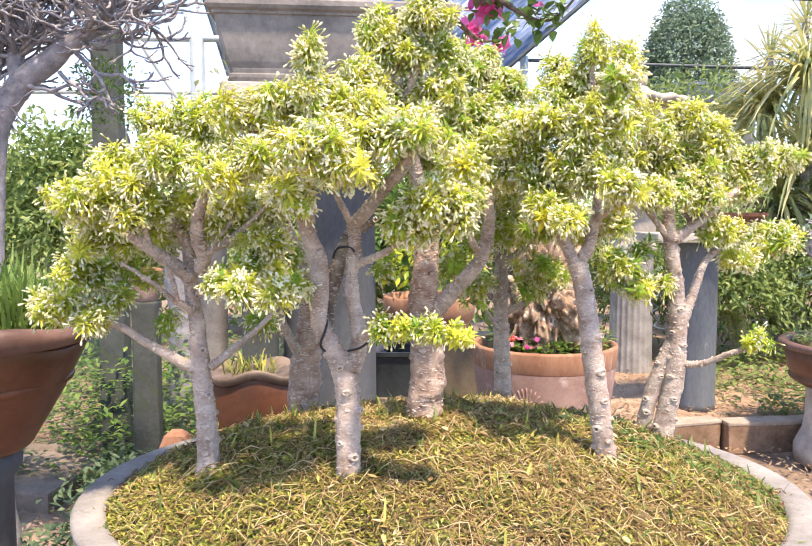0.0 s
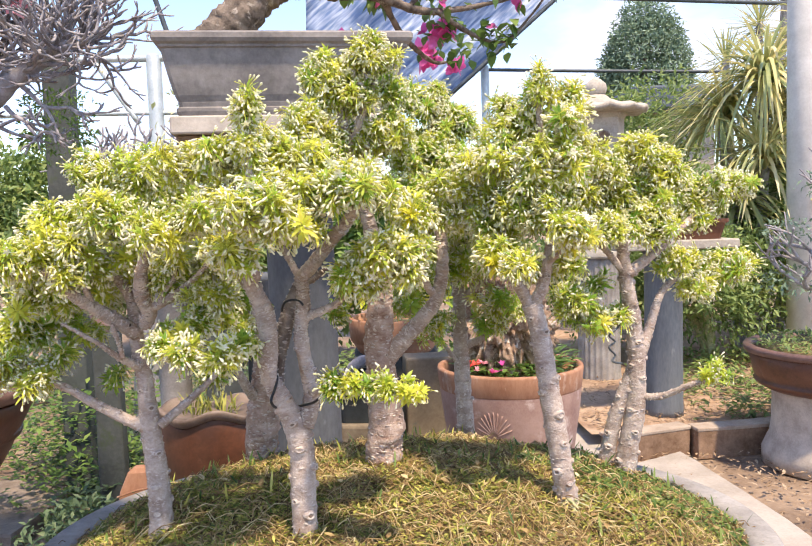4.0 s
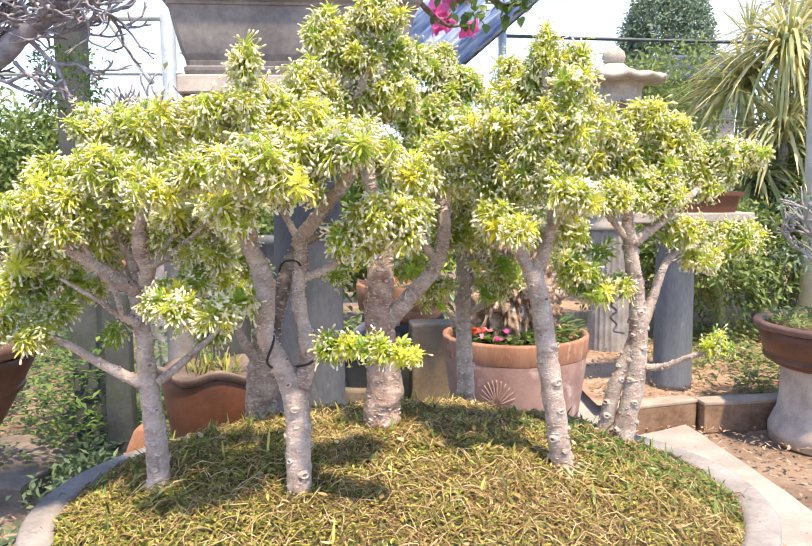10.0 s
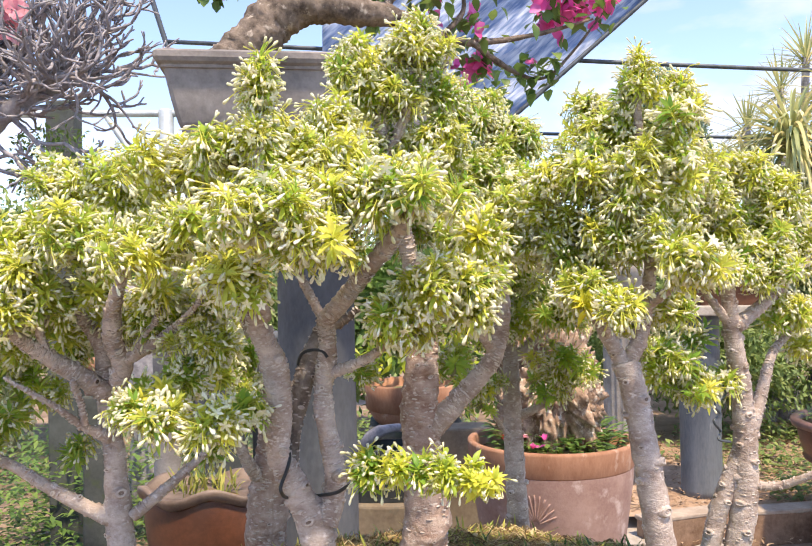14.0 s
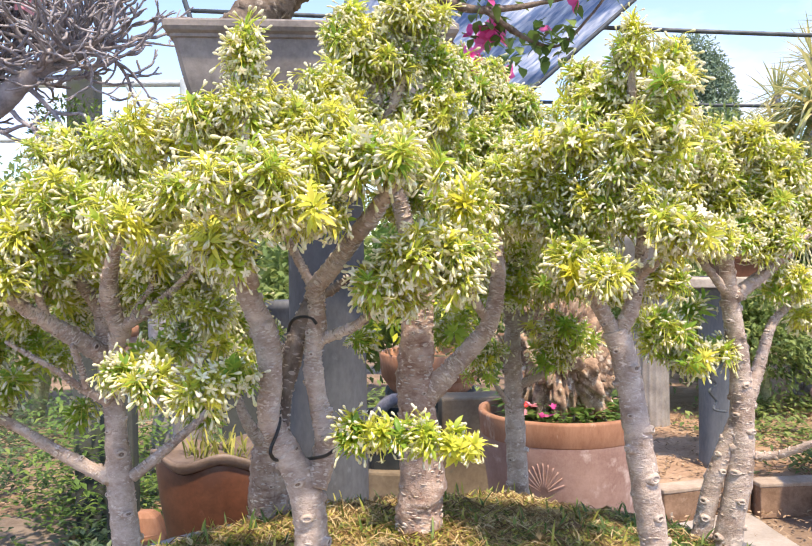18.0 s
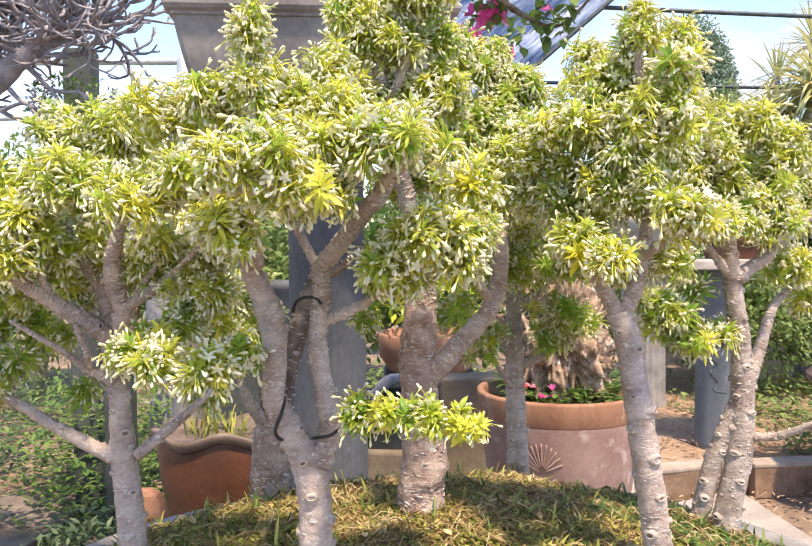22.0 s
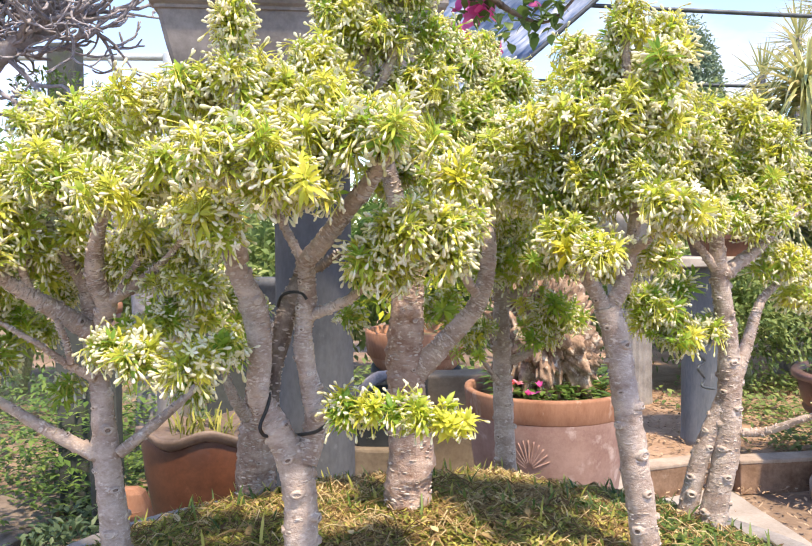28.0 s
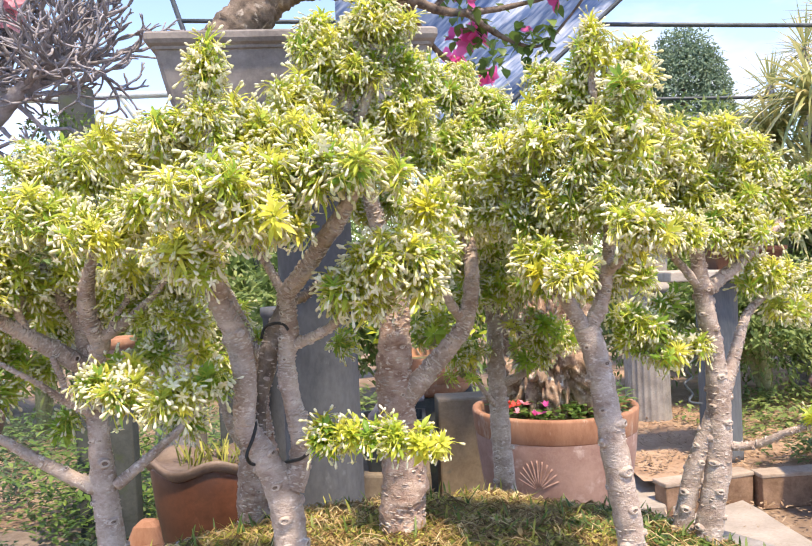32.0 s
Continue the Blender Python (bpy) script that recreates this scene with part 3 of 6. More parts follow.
r = random.Random(21)
herb, straw, clover = Geo(), Geo(), Geo()
for _ in range(66000):
    p, q = on_mound(r)
    a = r.uniform(0, 6.283)
    if p.x > 0.33 + 0.1 * noise.noise(p * 7) and p.y > 1.16 + 0.25 * (0.62 - p.x) and r.random() < 0.8:
        leaf(clover, p + Vector((0, 0, r.uniform(0.0, 0.010))), (math.cos(a), math.sin(a), r.uniform(0.1, 1.0)), (0, 0, 1), r.uniform(0.007, 0.016), r.uniform(0.003, 0.007), r.uniform(0.0, 0.5), 0, 2)
    elif r.random() < green_share(p):
        leaf(herb, p + Vector((0, 0, r.uniform(0.0, 0.008))), (math.cos(a), math.sin(a), r.uniform(0.1, 1.0)), (0, 0, 1), r.uniform(0.005, 0.013), r.uniform(0.0026, 0.0058), r.uniform(0.0, 0.5), 0, 2)
    else:
        leaf(straw, p + Vector((0, 0, r.uniform(0.0, 0.008))), (math.cos(a), math.sin(a), r.uniform(-0.1, 0.6)), (0, 0, 1), r.uniform(0.006, 0.020), r.uniform(0.0010, 0.0026), r.uniform(-0.3, 0.5), 0, 2)
for _ in range(5500):
    p, q = on_mound(r)
    a, l = r.uniform(0, 6.283), r.uniform(0.02, 0.075)
    b = a + r.uniform(-1.6, 1.6)
    p2 = p + Vector((math.cos(a) * l * 0.5, math.sin(a) * l * 0.5, 0))
    p3 = p2 + Vector((math.cos(b) * l * 0.5, math.sin(b) * l * 0.5, 0))
    up = r.uniform(0.004, 0.020)
    tube(straw, [(p.x, p.y, p.z, 0.0009), (p2.x, p2.y, mound_height(p2.x, p2.y) + up, 0.0008), (p3.x, p3.y, mound_height(p3.x, p3.y) + 0.003, 0.0006)], 3, 2, cap=False)
for _ in range(1500):
    p, q = on_mound(r)
    if p.y > 1.3 or r.random() < 0.35:
        blade(clover if p.x > 0.33 or r.random() < 0.5 else herb, p, r.uniform(0, 6.283), r.uniform(0.02, 0.05), r.uniform(0.0018, 0.0034), r.uniform(0.7, 1.4), r.uniform(0.15, 0.4), 0, 3)
for _ in range(330):
    p, q = on_mound(r)
    a = r.uniform(0, 6.283)
    leaf(straw, p + Vector((0, 0, r.uniform(0.006, 0.014))), (math.cos(a), math.sin(a), r.uniform(-0.1, 0.3)), (0, 0, 1), r.uniform(0.010, 0.020), r.uniform(0.006, 0.011), r.uniform(-0.3, 0.5), 0, 3)
part("clover_mat", clover, M_CLOVER, mound, "fresh green clover", kind="stuff")
part("creeping_herb", herb, M_MOSS, mound, "small creeping green leaves", kind="stuff")
for k in range(11):
    a = radians(-100 + k * 13)
    x, y = 0.303 + 0.012 * math.cos(a), 1.19 + 0.012 * math.sin(a)
    run, l = [], r.uniform(0.035, 0.085)
    for t in (0, 0.3, 0.6, 1.0):
        b = a + 0.5 * math.sin(t * 3 + k)
        px, py = x + l * t * math.cos(b), y + l * t * math.sin(b)
        run.append((px, py, mound_height(px, py) + 0.010 * (1 - t) + 0.002, 0.0017 * (1 - 0.6 * t)))
    rg = Geo()
    tube(rg, run, 6, 5, 0.2, 0.03)
    part("root", rg, M_TWIG, mound, "pale surface root")
part("dry_straw", straw, M_STRAW, mound, "dry straw stalks", kind="stuff")

# ---- bonsai trees ----


def sprig_meshes(count, broad=1.0, first=30, last=40):
    """Leaf rosettes: a cap of blunt leaves over a fringe of club-shaped buds on drooping stalks."""
    out = []
    for s in range(count):
        r = random.Random(100 + s)
        lv, bd = Geo(), Geo()
        n = r.randint(22, 28)
        lean = r.uniform(-0.25, 0.25)
        for i in range(n):
            a = i * 2.399 + r.uniform(-0.3, 0.3)
            t = i / n
            tilt = r.uniform(0.25, 0.7) + 1.15 * (1 - t) + lean * math.cos(a)
            d = Vector((math.cos(a) * math.sin(tilt), math.sin(a) * math.sin(tilt), math.cos(tilt)))
            leaf(lv, (d.x * 0.002, d.y * 0.002, -0.012 + 0.018 * t), d, (0, 0, 1), r.uniform(0.012, 0.024) * (1 - 0.25 * t), r.uniform(0.0034, 0.0056) * broad, r.uniform(0.1, 0.7), 0, 4, r.uniform(0.15, 0.5), 1.3)
        for i in range(r.randint(first, last)):
            a = r.uniform(0, 6.283)
            h, reach = r.uniform(-0.014, 0.008), r.uniform(0.008, 0.021)
            drop = r.uniform(-0.014, 0.020)
            p0 = Vector((math.cos(a) * 0.001, math.sin(a) * 0.001, h))
            p1 = p0 + Vector((math.cos(a) * reach * 0.65, math.sin(a) * reach * 0.65, 0.004 - drop * 0.2))
            p2 = p0 + Vector((math.cos(a) * reach, math.sin(a) * reach, -drop * 0.75))
            tube(bd, [(*p0, 0.0005), (*p1, 0.0005), (*p2, 0.0008)], 3, 1, cap=False, mi=0)
            d = (p2 - p1).normalized()
            if r.random() < 0.86:
                l, w = r.uniform(0.0052, 0.0090), r.uniform(0.0012, 0.0019)
                q = [p2 + d * (l * k) for k in (-0.05, 0.22, 0.55, 0.85, 1.0)]
                tube(bd, [(*q[0], w * 0.4), (*q[1], w * 0.65), (*q[2], w), (*q[3], w * 0.9), (*q[4], w * 0.3)], 6, 1, mi=1)
            elif r.random() < 0.7:
                o = d.orthogonal().normalized()
                for k in range(5):
                    b = Matrix.Rotation(k * 1.2566, 3, d) @ o
                    leaf(bd, p2, b + d * 0.25, d, 0.0068, 0.0036, 0.1, 1, 2, 0.1)
        out.append((lv.mesh("leaf_sprig", M_LEAF), lv.mesh("leaf_sprig", M_LEAF_DARK), lv.mesh("leaf_sprig", M_LEAF_GOLD), bd.mesh("flower_spray", [M_STALK, M_BUD])))
    return out


SPRIGS = sprig_meshes(14)
LEAFY_SPRIGS = sprig_meshes(6, 1.35, 9, 15)


def bonsai(label, base):
    ob = thing("bonsai_tree", base, label, "bonsai", "bonsai trees in the oval tray")
    ob["seed"] = len(label) * 7 + int(abs(base[0]) * 1000)
    return ob


def leaf_scar(g, centre, d, turn, radius, r, size=1.0):
    """An eye-shaped raised scar on the bark, with a dark slit in some."""
    out = Matrix.Rotation(turn, 3, d) @ d.orthogonal().normalized()
    lie = d.cross(out)
    w = min(radius, 0.017) * r.uniform(0.2, 0.4) * size
    h = w * r.uniform(0.5, 0.75)
    dark = r.random() < 0.55
    rows = [(1.6, -0.55, 0), (1.25, 0.10, 0), (0.95, 0.50, 2), (0.66, 0.56, 2), (0.46, 0.30, 3 if dark else 2), (0.26, 0.44, 3 if dark else 2), (0.06, 0.36, 3 if dark else 2)]
    n = 10
    for i in range(len(rows) - 1):
        verts = []
        for q, lift, _ in rows[i:i + 2]:
            for k in range(n):
                a = 2 * math.pi * k / n
                u = w * q * math.cos(a)
                drop = u * u / (2 * radius)
                verts.append(centre + out * (radius + w * lift - drop) + lie * u + d * (h * q * math.sin(a)))
        g.add(verts, [(k, (k + 1) % n, n + (k + 1) % n, n + k) for k in range(n)], rows[i][2])


def limb(tree, name, run):
    """One stem or branch, with knots and leaf scars on its bark."""
    o = tree.matrix_basis.translation
    r = random.Random(tree["seed"] + int(run[0][2] * 999))
    local = [(x - o.x, y - o.y, z - o.z, q) for x, y, z, q in run]
    if name == "trunk":
        x, y, z, q = local[0]
        local = [(x, y, z - 0.02, q * 1.12)] + local
    g = Geo()
    thick = run[0][3]
    rugged = "scaly" in tree["label"]
    tube(g, local, 16 if thick > 0.009 else 10, 12 if thick > 0.012 else 7, 0.22 if rugged else 0.12, 0.03, seed=tree["seed"] % 17, fine=85 if rugged else 55)
    S = spline(local, 10)
    turn = r.uniform(0, 6.283)
    gone = 0.0
    for k in range(1, len(S) - 1):
        s, d = S[k], Vector(S[k + 1][:3] - S[k - 1][:3]).normalized()
        side = d.orthogonal().normalized()
        for _ in range((16 if rugged else 7) if thick > 0.009 else 2):
            out = Matrix.Rotation(r.uniform(0, 6.283), 3, d) @ side
            c = Vector(s[:3]) + out * (s[3] * 0.96) + d * r.uniform(-0.004, 0.004)
            w = r.uniform(0.0005, 0.0015 if rugged else 0.0012)
            lie = d.cross(out)
            tube(g, [(*(c - lie * w * 3), w * 0.3), (*(c - lie * w + out * w * 0.4), w), (*(c + lie * w + out * w * 0.4), w), (*(c + lie * w * 3), w * 0.3)], 5, 1, mi=2)
        gone += Vector(S[k][:3] - S[k - 1][:3]).length
        if gone > r.uniform(0.7, 1.3) * (0.005 if rugged else max(0.0085, s[3] * 0.62)):
            gone, turn = 0.0, turn + 2.4 + r.uniform(-0.5, 0.5)
            leaf_scar(g, Vector(s[:3]), d, turn, s[3], r, 0.6 if rugged else 1.3)
    ob = part(name, g, [M_BARK_DIM if name == "old_limb" else M_BARK_RED if (rugged and name == "trunk") else M_BARK, M_TWIG, M_SCAR, M_BARK_OLD], tree)
    return ob


def leaf_pads(tree, pads):
    """Sprigs over uneven pads of foliage, each on its twig; a pad may be dark, middling or golden."""
    o = tree.matrix_basis.translation
    r = random.Random(tree["seed"] + int(abs(pads[0][0]) * 1e4))
    twigs = Geo()
    for x, y, z, w, h, *tone in pads:
        c = Vector((x, y, z)) - o
        tone = tone[0] if tone else ""
        n = max(9 if tone == "l" else 5, round(w * h / (0.000105 if tone == "d" else 0.000080)))
        spire = h > w
        w, h = max(w - 0.006, 0.012), max(h - 0.007, 0.010)
        for i in range(n):
            a = i * 2.399 + r.uniform(-0.5, 0.5)
            u = 1 - 1.6 * (i + 0.5) / n
            s = math.sqrt(max(0.0, 1 - u * u))
            if spire:
                s = 0.75 * (1 - u) ** 0.8
            d = Vector((math.cos(a) * s, math.sin(a) * s, u))
            k = r.uniform(0.35, 1.25) * (1 + 0.35 * noise.noise(Vector((x, y, z)) * 40 + d * 1.4))
            p = c + Vector((d.x * w, d.y * min(w, 0.055), d.z * h)) * k + random_dir(r) * 0.007
            axis = (d * 0.65 + Vector((0, 0, 1.1 if tone == "l" else 0.75)) + random_dir(r) * 0.45).normalized()
            q = axis.to_track_quat("Z", "Y").to_matrix().to_4x4() @ Matrix.Rotation(r.uniform(0, 6.283), 4, "Z")
            m = Matrix.Translation(p) @ q @ Matrix.Scale(r.uniform(0.78, 1.12) * (0.85 if spire or tone == "l" else 1.0), 4)
            kinds = LEAFY_SPRIGS if tone == "l" or (tone == "d" and r.random() < 0.3) else SPRIGS
            young, old, gold, buds = kinds[r.randrange(len(kinds))]
            # Back pads, 'd' pads and undersides draw darker leaves, which paints in their shade.
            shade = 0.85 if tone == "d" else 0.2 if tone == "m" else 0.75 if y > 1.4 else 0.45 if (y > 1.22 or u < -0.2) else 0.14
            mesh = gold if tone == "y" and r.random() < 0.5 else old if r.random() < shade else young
            leaves = part("leaf_sprig", mesh, None, tree, at=m)
            if r.random() < (0.7 if tone == "d" else 0.6 if tone == "y" else 0.95):
                part("flower_spray", buds, None, leaves, "white flower buds on thin stalks")
            root = c + Vector((0, 0, -h * 0.65)) + (p - c) * 0.12
            mid = root.lerp(p, 0.55) + random_dir(r) * 0.006
            tube(twigs, [(*root, 0.0022), (*mid, 0.0016), (*(p - axis * 0.012), 0.0011)], 4, 3, cap=False)
    part("twig_work", twigs, M_TWIG, tree, kind="stuff")


clump = bonsai("grey-barked bonsai tree with low spreading limbs and white buds", (-0.312, 1.208, 0.907))
limb(clump, "trunk", [(-0.312, 1.208, 0.907, 0.018), (-0.314, 1.21, 0.982, 0.0165), (-0.323, 1.215, 1.062, 0.015), (-0.328, 1.218, 1.129, 0.0117), (-0.336, 1.22, 1.178, 0.0105), (-0.336, 1.215, 1.222, 0.0098), (-0.338, 1.21, 1.25, 0.0091), (-0.347, 1.205, 1.269, 0.0076), (-0.356, 1.2, 1.284, 0.0066), (-0.362, 1.19, 1.305, 0.0048), (-0.366, 1.18, 1.326, 0.0029)])
limb(clump, "branch", [(-0.329, 1.21, 1.053, 0.009), (-0.39, 1.205, 1.089, 0.0077), (-0.442, 1.2, 1.123, 0.0063), (-0.49, 1.2, 1.141, 0.005)])
limb(clump, "branch", [(-0.306, 1.21, 1.056, 0.007), (-0.263, 1.22, 1.091, 0.0057), (-0.227, 1.24, 1.123, 0.0043), (-0.206, 1.26, 1.15, 0.003)])
limb(clump, "branch", [(-0.333, 1.21, 1.198, 0.0116), (-0.358, 1.19, 1.222, 0.0107), (-0.378, 1.17, 1.241, 0.009), (-0.397, 1.15, 1.26, 0.0074), (-0.409, 1.13, 1.278, 0.0061), (-0.425, 1.11, 1.304, 0.0038)])
limb(clump, "branch", [(-0.381, 1.17, 1.243, 0.0052), (-0.383, 1.16, 1.26, 0.0046), (-0.383, 1.15, 1.275, 0.004), (-0.373, 1.14, 1.289, 0.0031), (-0.364, 1.13, 1.306, 0.0022)])
limb(clump, "branch", [(-0.317, 1.2, 1.211, 0.0102), (-0.306, 1.185, 1.232, 0.011), (-0.31, 1.17, 1.255, 0.0105), (-0.307, 1.155, 1.279, 0.0094), (-0.299, 1.14, 1.302, 0.0076), (-0.284, 1.12, 1.329, 0.0049), (-0.269, 1.1, 1.35, 0.0027)])
limb(clump, "branch", [(-0.301, 1.18, 1.238, 0.0071), (-0.28, 1.17, 1.248, 0.0064), (-0.256, 1.155, 1.262, 0.0051), (-0.234, 1.14, 1.277, 0.0039), (-0.21, 1.12, 1.296, 0.0027), (-0.192, 1.1, 1.314, 0.0019)])
limb(clump, "branch", [(-0.284, 1.17, 1.248, 0.0047), (-0.276, 1.16, 1.264, 0.0037), (-0.26, 1.15, 1.279, 0.0028), (-0.251, 1.14, 1.296, 0.002)])
limb(clump, "branch", [(-0.33, 1.21, 1.146, 0.0073), (-0.344, 1.2, 1.156, 0.006), (-0.356, 1.19, 1.166, 0.0045), (-0.373, 1.17, 1.188, 0.0035), (-0.398, 1.15, 1.211, 0.0026), (-0.415, 1.14, 1.225, 0.0017)])
limb(clump, "branch", [(-0.35, 1.19, 1.164, 0.0039), (-0.352, 1.185, 1.187, 0.0033), (-0.355, 1.18, 1.202, 0.0035), (-0.356, 1.17, 1.218, 0.0029)])
limb(clump, "branch", [(-0.323, 1.215, 1.172, 0.006), (-0.280, 1.12, 1.19, 0.0045), (-0.240, 1.04, 1.198, 0.003), (-0.19, 1.0, 1.19, 0.0018)])
leaf_pads(clump, [(-0.459, 1.1, 1.317, 0.044, 0.037), (-0.426, 1.17, 1.36, 0.046, 0.039), (-0.336, 1.13, 1.372, 0.046, 0.039), (-0.246, 1.06, 1.354, 0.043, 0.037), (-0.222, 1.1, 1.438, 0.047, 0.031)])
leaf_pads(clump, [(-0.309, 1.2, 1.431, 0.048, 0.04), (-0.385, 1.23, 1.439, 0.037, 0.031), (-0.479, 1.2, 1.263, 0.04, 0.034), (-0.389, 1.13, 1.298, 0.045, 0.038), (-0.501, 1.25, 1.199, 0.037, 0.032)])
leaf_pads(clump, [(-0.546, 1.2, 1.159, 0.029, 0.024), (-0.491, 1.22, 1.135, 0.032, 0.023), (-0.288, 1.2, 1.283, 0.044, 0.037)])
leaf_pads(clump, [(-0.362, 1.25, 1.282, 0.045, 0.039), (-0.221, 1.2, 1.298, 0.044, 0.037), (-0.182, 1.05, 1.374, 0.042, 0.035)])
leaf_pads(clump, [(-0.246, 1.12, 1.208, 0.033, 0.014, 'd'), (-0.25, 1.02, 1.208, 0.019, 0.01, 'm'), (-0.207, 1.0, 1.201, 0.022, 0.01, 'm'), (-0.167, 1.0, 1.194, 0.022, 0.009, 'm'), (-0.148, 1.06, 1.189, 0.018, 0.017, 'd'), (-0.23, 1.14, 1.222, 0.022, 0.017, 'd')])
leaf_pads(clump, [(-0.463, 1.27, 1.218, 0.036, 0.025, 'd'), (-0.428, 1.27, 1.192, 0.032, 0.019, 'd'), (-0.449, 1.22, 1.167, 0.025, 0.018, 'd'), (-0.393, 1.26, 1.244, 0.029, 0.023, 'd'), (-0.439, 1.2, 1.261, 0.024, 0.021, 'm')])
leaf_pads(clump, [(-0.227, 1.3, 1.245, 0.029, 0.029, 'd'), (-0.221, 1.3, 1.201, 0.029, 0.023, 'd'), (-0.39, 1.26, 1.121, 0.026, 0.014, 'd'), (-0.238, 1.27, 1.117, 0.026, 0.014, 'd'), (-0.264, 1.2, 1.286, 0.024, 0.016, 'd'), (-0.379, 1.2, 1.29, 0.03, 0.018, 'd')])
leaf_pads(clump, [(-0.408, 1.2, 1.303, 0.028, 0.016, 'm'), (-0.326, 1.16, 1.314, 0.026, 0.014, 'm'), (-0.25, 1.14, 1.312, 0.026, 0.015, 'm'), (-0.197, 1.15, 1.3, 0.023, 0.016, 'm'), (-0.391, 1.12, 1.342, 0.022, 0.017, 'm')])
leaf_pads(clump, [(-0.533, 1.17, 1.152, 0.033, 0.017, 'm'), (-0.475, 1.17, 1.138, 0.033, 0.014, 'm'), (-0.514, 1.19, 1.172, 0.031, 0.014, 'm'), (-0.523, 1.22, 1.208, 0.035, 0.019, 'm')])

clump = bonsai("double-stemmed bonsai tree wired to a low flowering branch", (-0.083, 1.105, 0.909))
limb(clump, "trunk", [(-0.083, 1.105, 0.909, 0.0184), (-0.083, 1.11, 0.995, 0.0178), (-0.086, 1.11, 1.055, 0.0171), (-0.107, 1.11, 1.109, 0.0141), (-0.12, 1.106, 1.132, 0.0124), (-0.124, 1.103, 1.155, 0.0121), (-0.121, 1.1, 1.182, 0.0115), (-0.121, 1.098, 1.209, 0.0123), (-0.124, 1.094, 1.234, 0.0133), (-0.131, 1.085, 1.256, 0.0116), (-0.139, 1.07, 1.283, 0.0093), (-0.14, 1.05, 1.306, 0.0073), (-0.14, 1.03, 1.333, 0.0049), (-0.138, 1.02, 1.364, 0.0031)])
limb(clump, "old_limb", [(-0.111, 1.118, 1.119, 0.0049), (-0.111, 1.122, 1.145, 0.0061), (-0.109, 1.125, 1.167, 0.0066), (-0.104, 1.13, 1.194, 0.0089), (-0.099, 1.133, 1.217, 0.0112), (-0.095, 1.137, 1.233, 0.0112), (-0.089, 1.14, 1.25, 0.0096), (-0.081, 1.145, 1.268, 0.0079), (-0.061, 1.15, 1.276, 0.0057), (-0.041, 1.15, 1.29, 0.0037)])
limb(clump, "branch", [(-0.078, 1.11, 1.071, 0.0119), (-0.071, 1.116, 1.094, 0.012), (-0.067, 1.118, 1.118, 0.011), (-0.071, 1.117, 1.146, 0.0107), (-0.075, 1.115, 1.168, 0.0093), (-0.078, 1.113, 1.19, 0.0103), (-0.078, 1.112, 1.21, 0.0092), (-0.074, 1.11, 1.234, 0.0106), (-0.072, 1.105, 1.262, 0.0084), (-0.073, 1.1, 1.28, 0.0091), (-0.055, 1.09, 1.3, 0.0093), (-0.038, 1.075, 1.32, 0.0086), (-0.025, 1.06, 1.334, 0.0071), (-0.009, 1.04, 1.347, 0.005), (0.003, 1.02, 1.362, 0.0029)])
limb(clump, "branch", [(-0.075, 1.1, 1.282, 0.0054), (-0.085, 1.105, 1.298, 0.0046), (-0.094, 1.11, 1.315, 0.0043), (-0.102, 1.11, 1.331, 0.0033), (-0.11, 1.11, 1.348, 0.0022)])
limb(clump, "branch", [(-0.069, 1.11, 1.226, 0.0065), (-0.046, 1.095, 1.235, 0.0053), (-0.024, 1.08, 1.247, 0.0047), (-0.005, 1.065, 1.266, 0.0033), (0.006, 1.05, 1.284, 0.0023)])
limb(clump, "branch", [(-0.066, 1.11, 1.12, 0.006), (-0.046, 1.08, 1.131, 0.005), (-0.023, 1.05, 1.143, 0.0035), (-0.002, 1.02, 1.151, 0.0024), (0.027, 1.0, 1.156, 0.0016)])
limb(clump, "branch", [(-0.14, 1.05, 1.306, 0.004), (-0.147, 1.035, 1.321, 0.0034), (-0.148, 1.02, 1.34, 0.0027), (-0.141, 1.01, 1.359, 0.0019)])
limb(clump, "branch", [(-0.129, 1.05, 1.285, 0.008), (-0.132, 1.02, 1.339, 0.0063), (-0.125, 1.01, 1.402, 0.0047), (-0.122, 1.014, 1.471, 0.003)])
limb(clump, "branch", [(-0.026, 1.06, 1.334, 0.009), (0.004, 1.02, 1.369, 0.0065), (0.018, 1.0, 1.394, 0.004)])
leaf_pads(clump, [(-0.123, 1.014, 1.492, 0.02, 0.032), (-0.153, 1.05, 1.445, 0.038, 0.032), (-0.113, 0.94, 1.372, 0.04, 0.031), (-0.076, 0.97, 1.356, 0.038, 0.032), (0.01, 0.99, 1.399, 0.045, 0.029)])
leaf_pads(clump, [(-0.035, 1.0, 1.395, 0.033, 0.028), (-0.062, 1.0, 1.351, 0.03, 0.025), (-0.103, 1.1, 1.449, 0.04, 0.034), (0.038, 1.04, 1.312, 0.044, 0.031), (-0.003, 1.05, 1.285, 0.031, 0.027)])
leaf_pads(clump, [(0.074, 1.06, 1.316, 0.029, 0.025), (-0.147, 1.0, 1.322, 0.033, 0.028), (-0.201, 1.15, 1.253, 0.034, 0.029), (-0.034, 1.04, 1.143, 0.022, 0.010, "l"), (0.002, 1.02, 1.147, 0.022, 0.010, "l"), (0.034, 1.0, 1.147, 0.026, 0.012, "l"), (0.062, 1.0, 1.142, 0.020, 0.010, "l")])
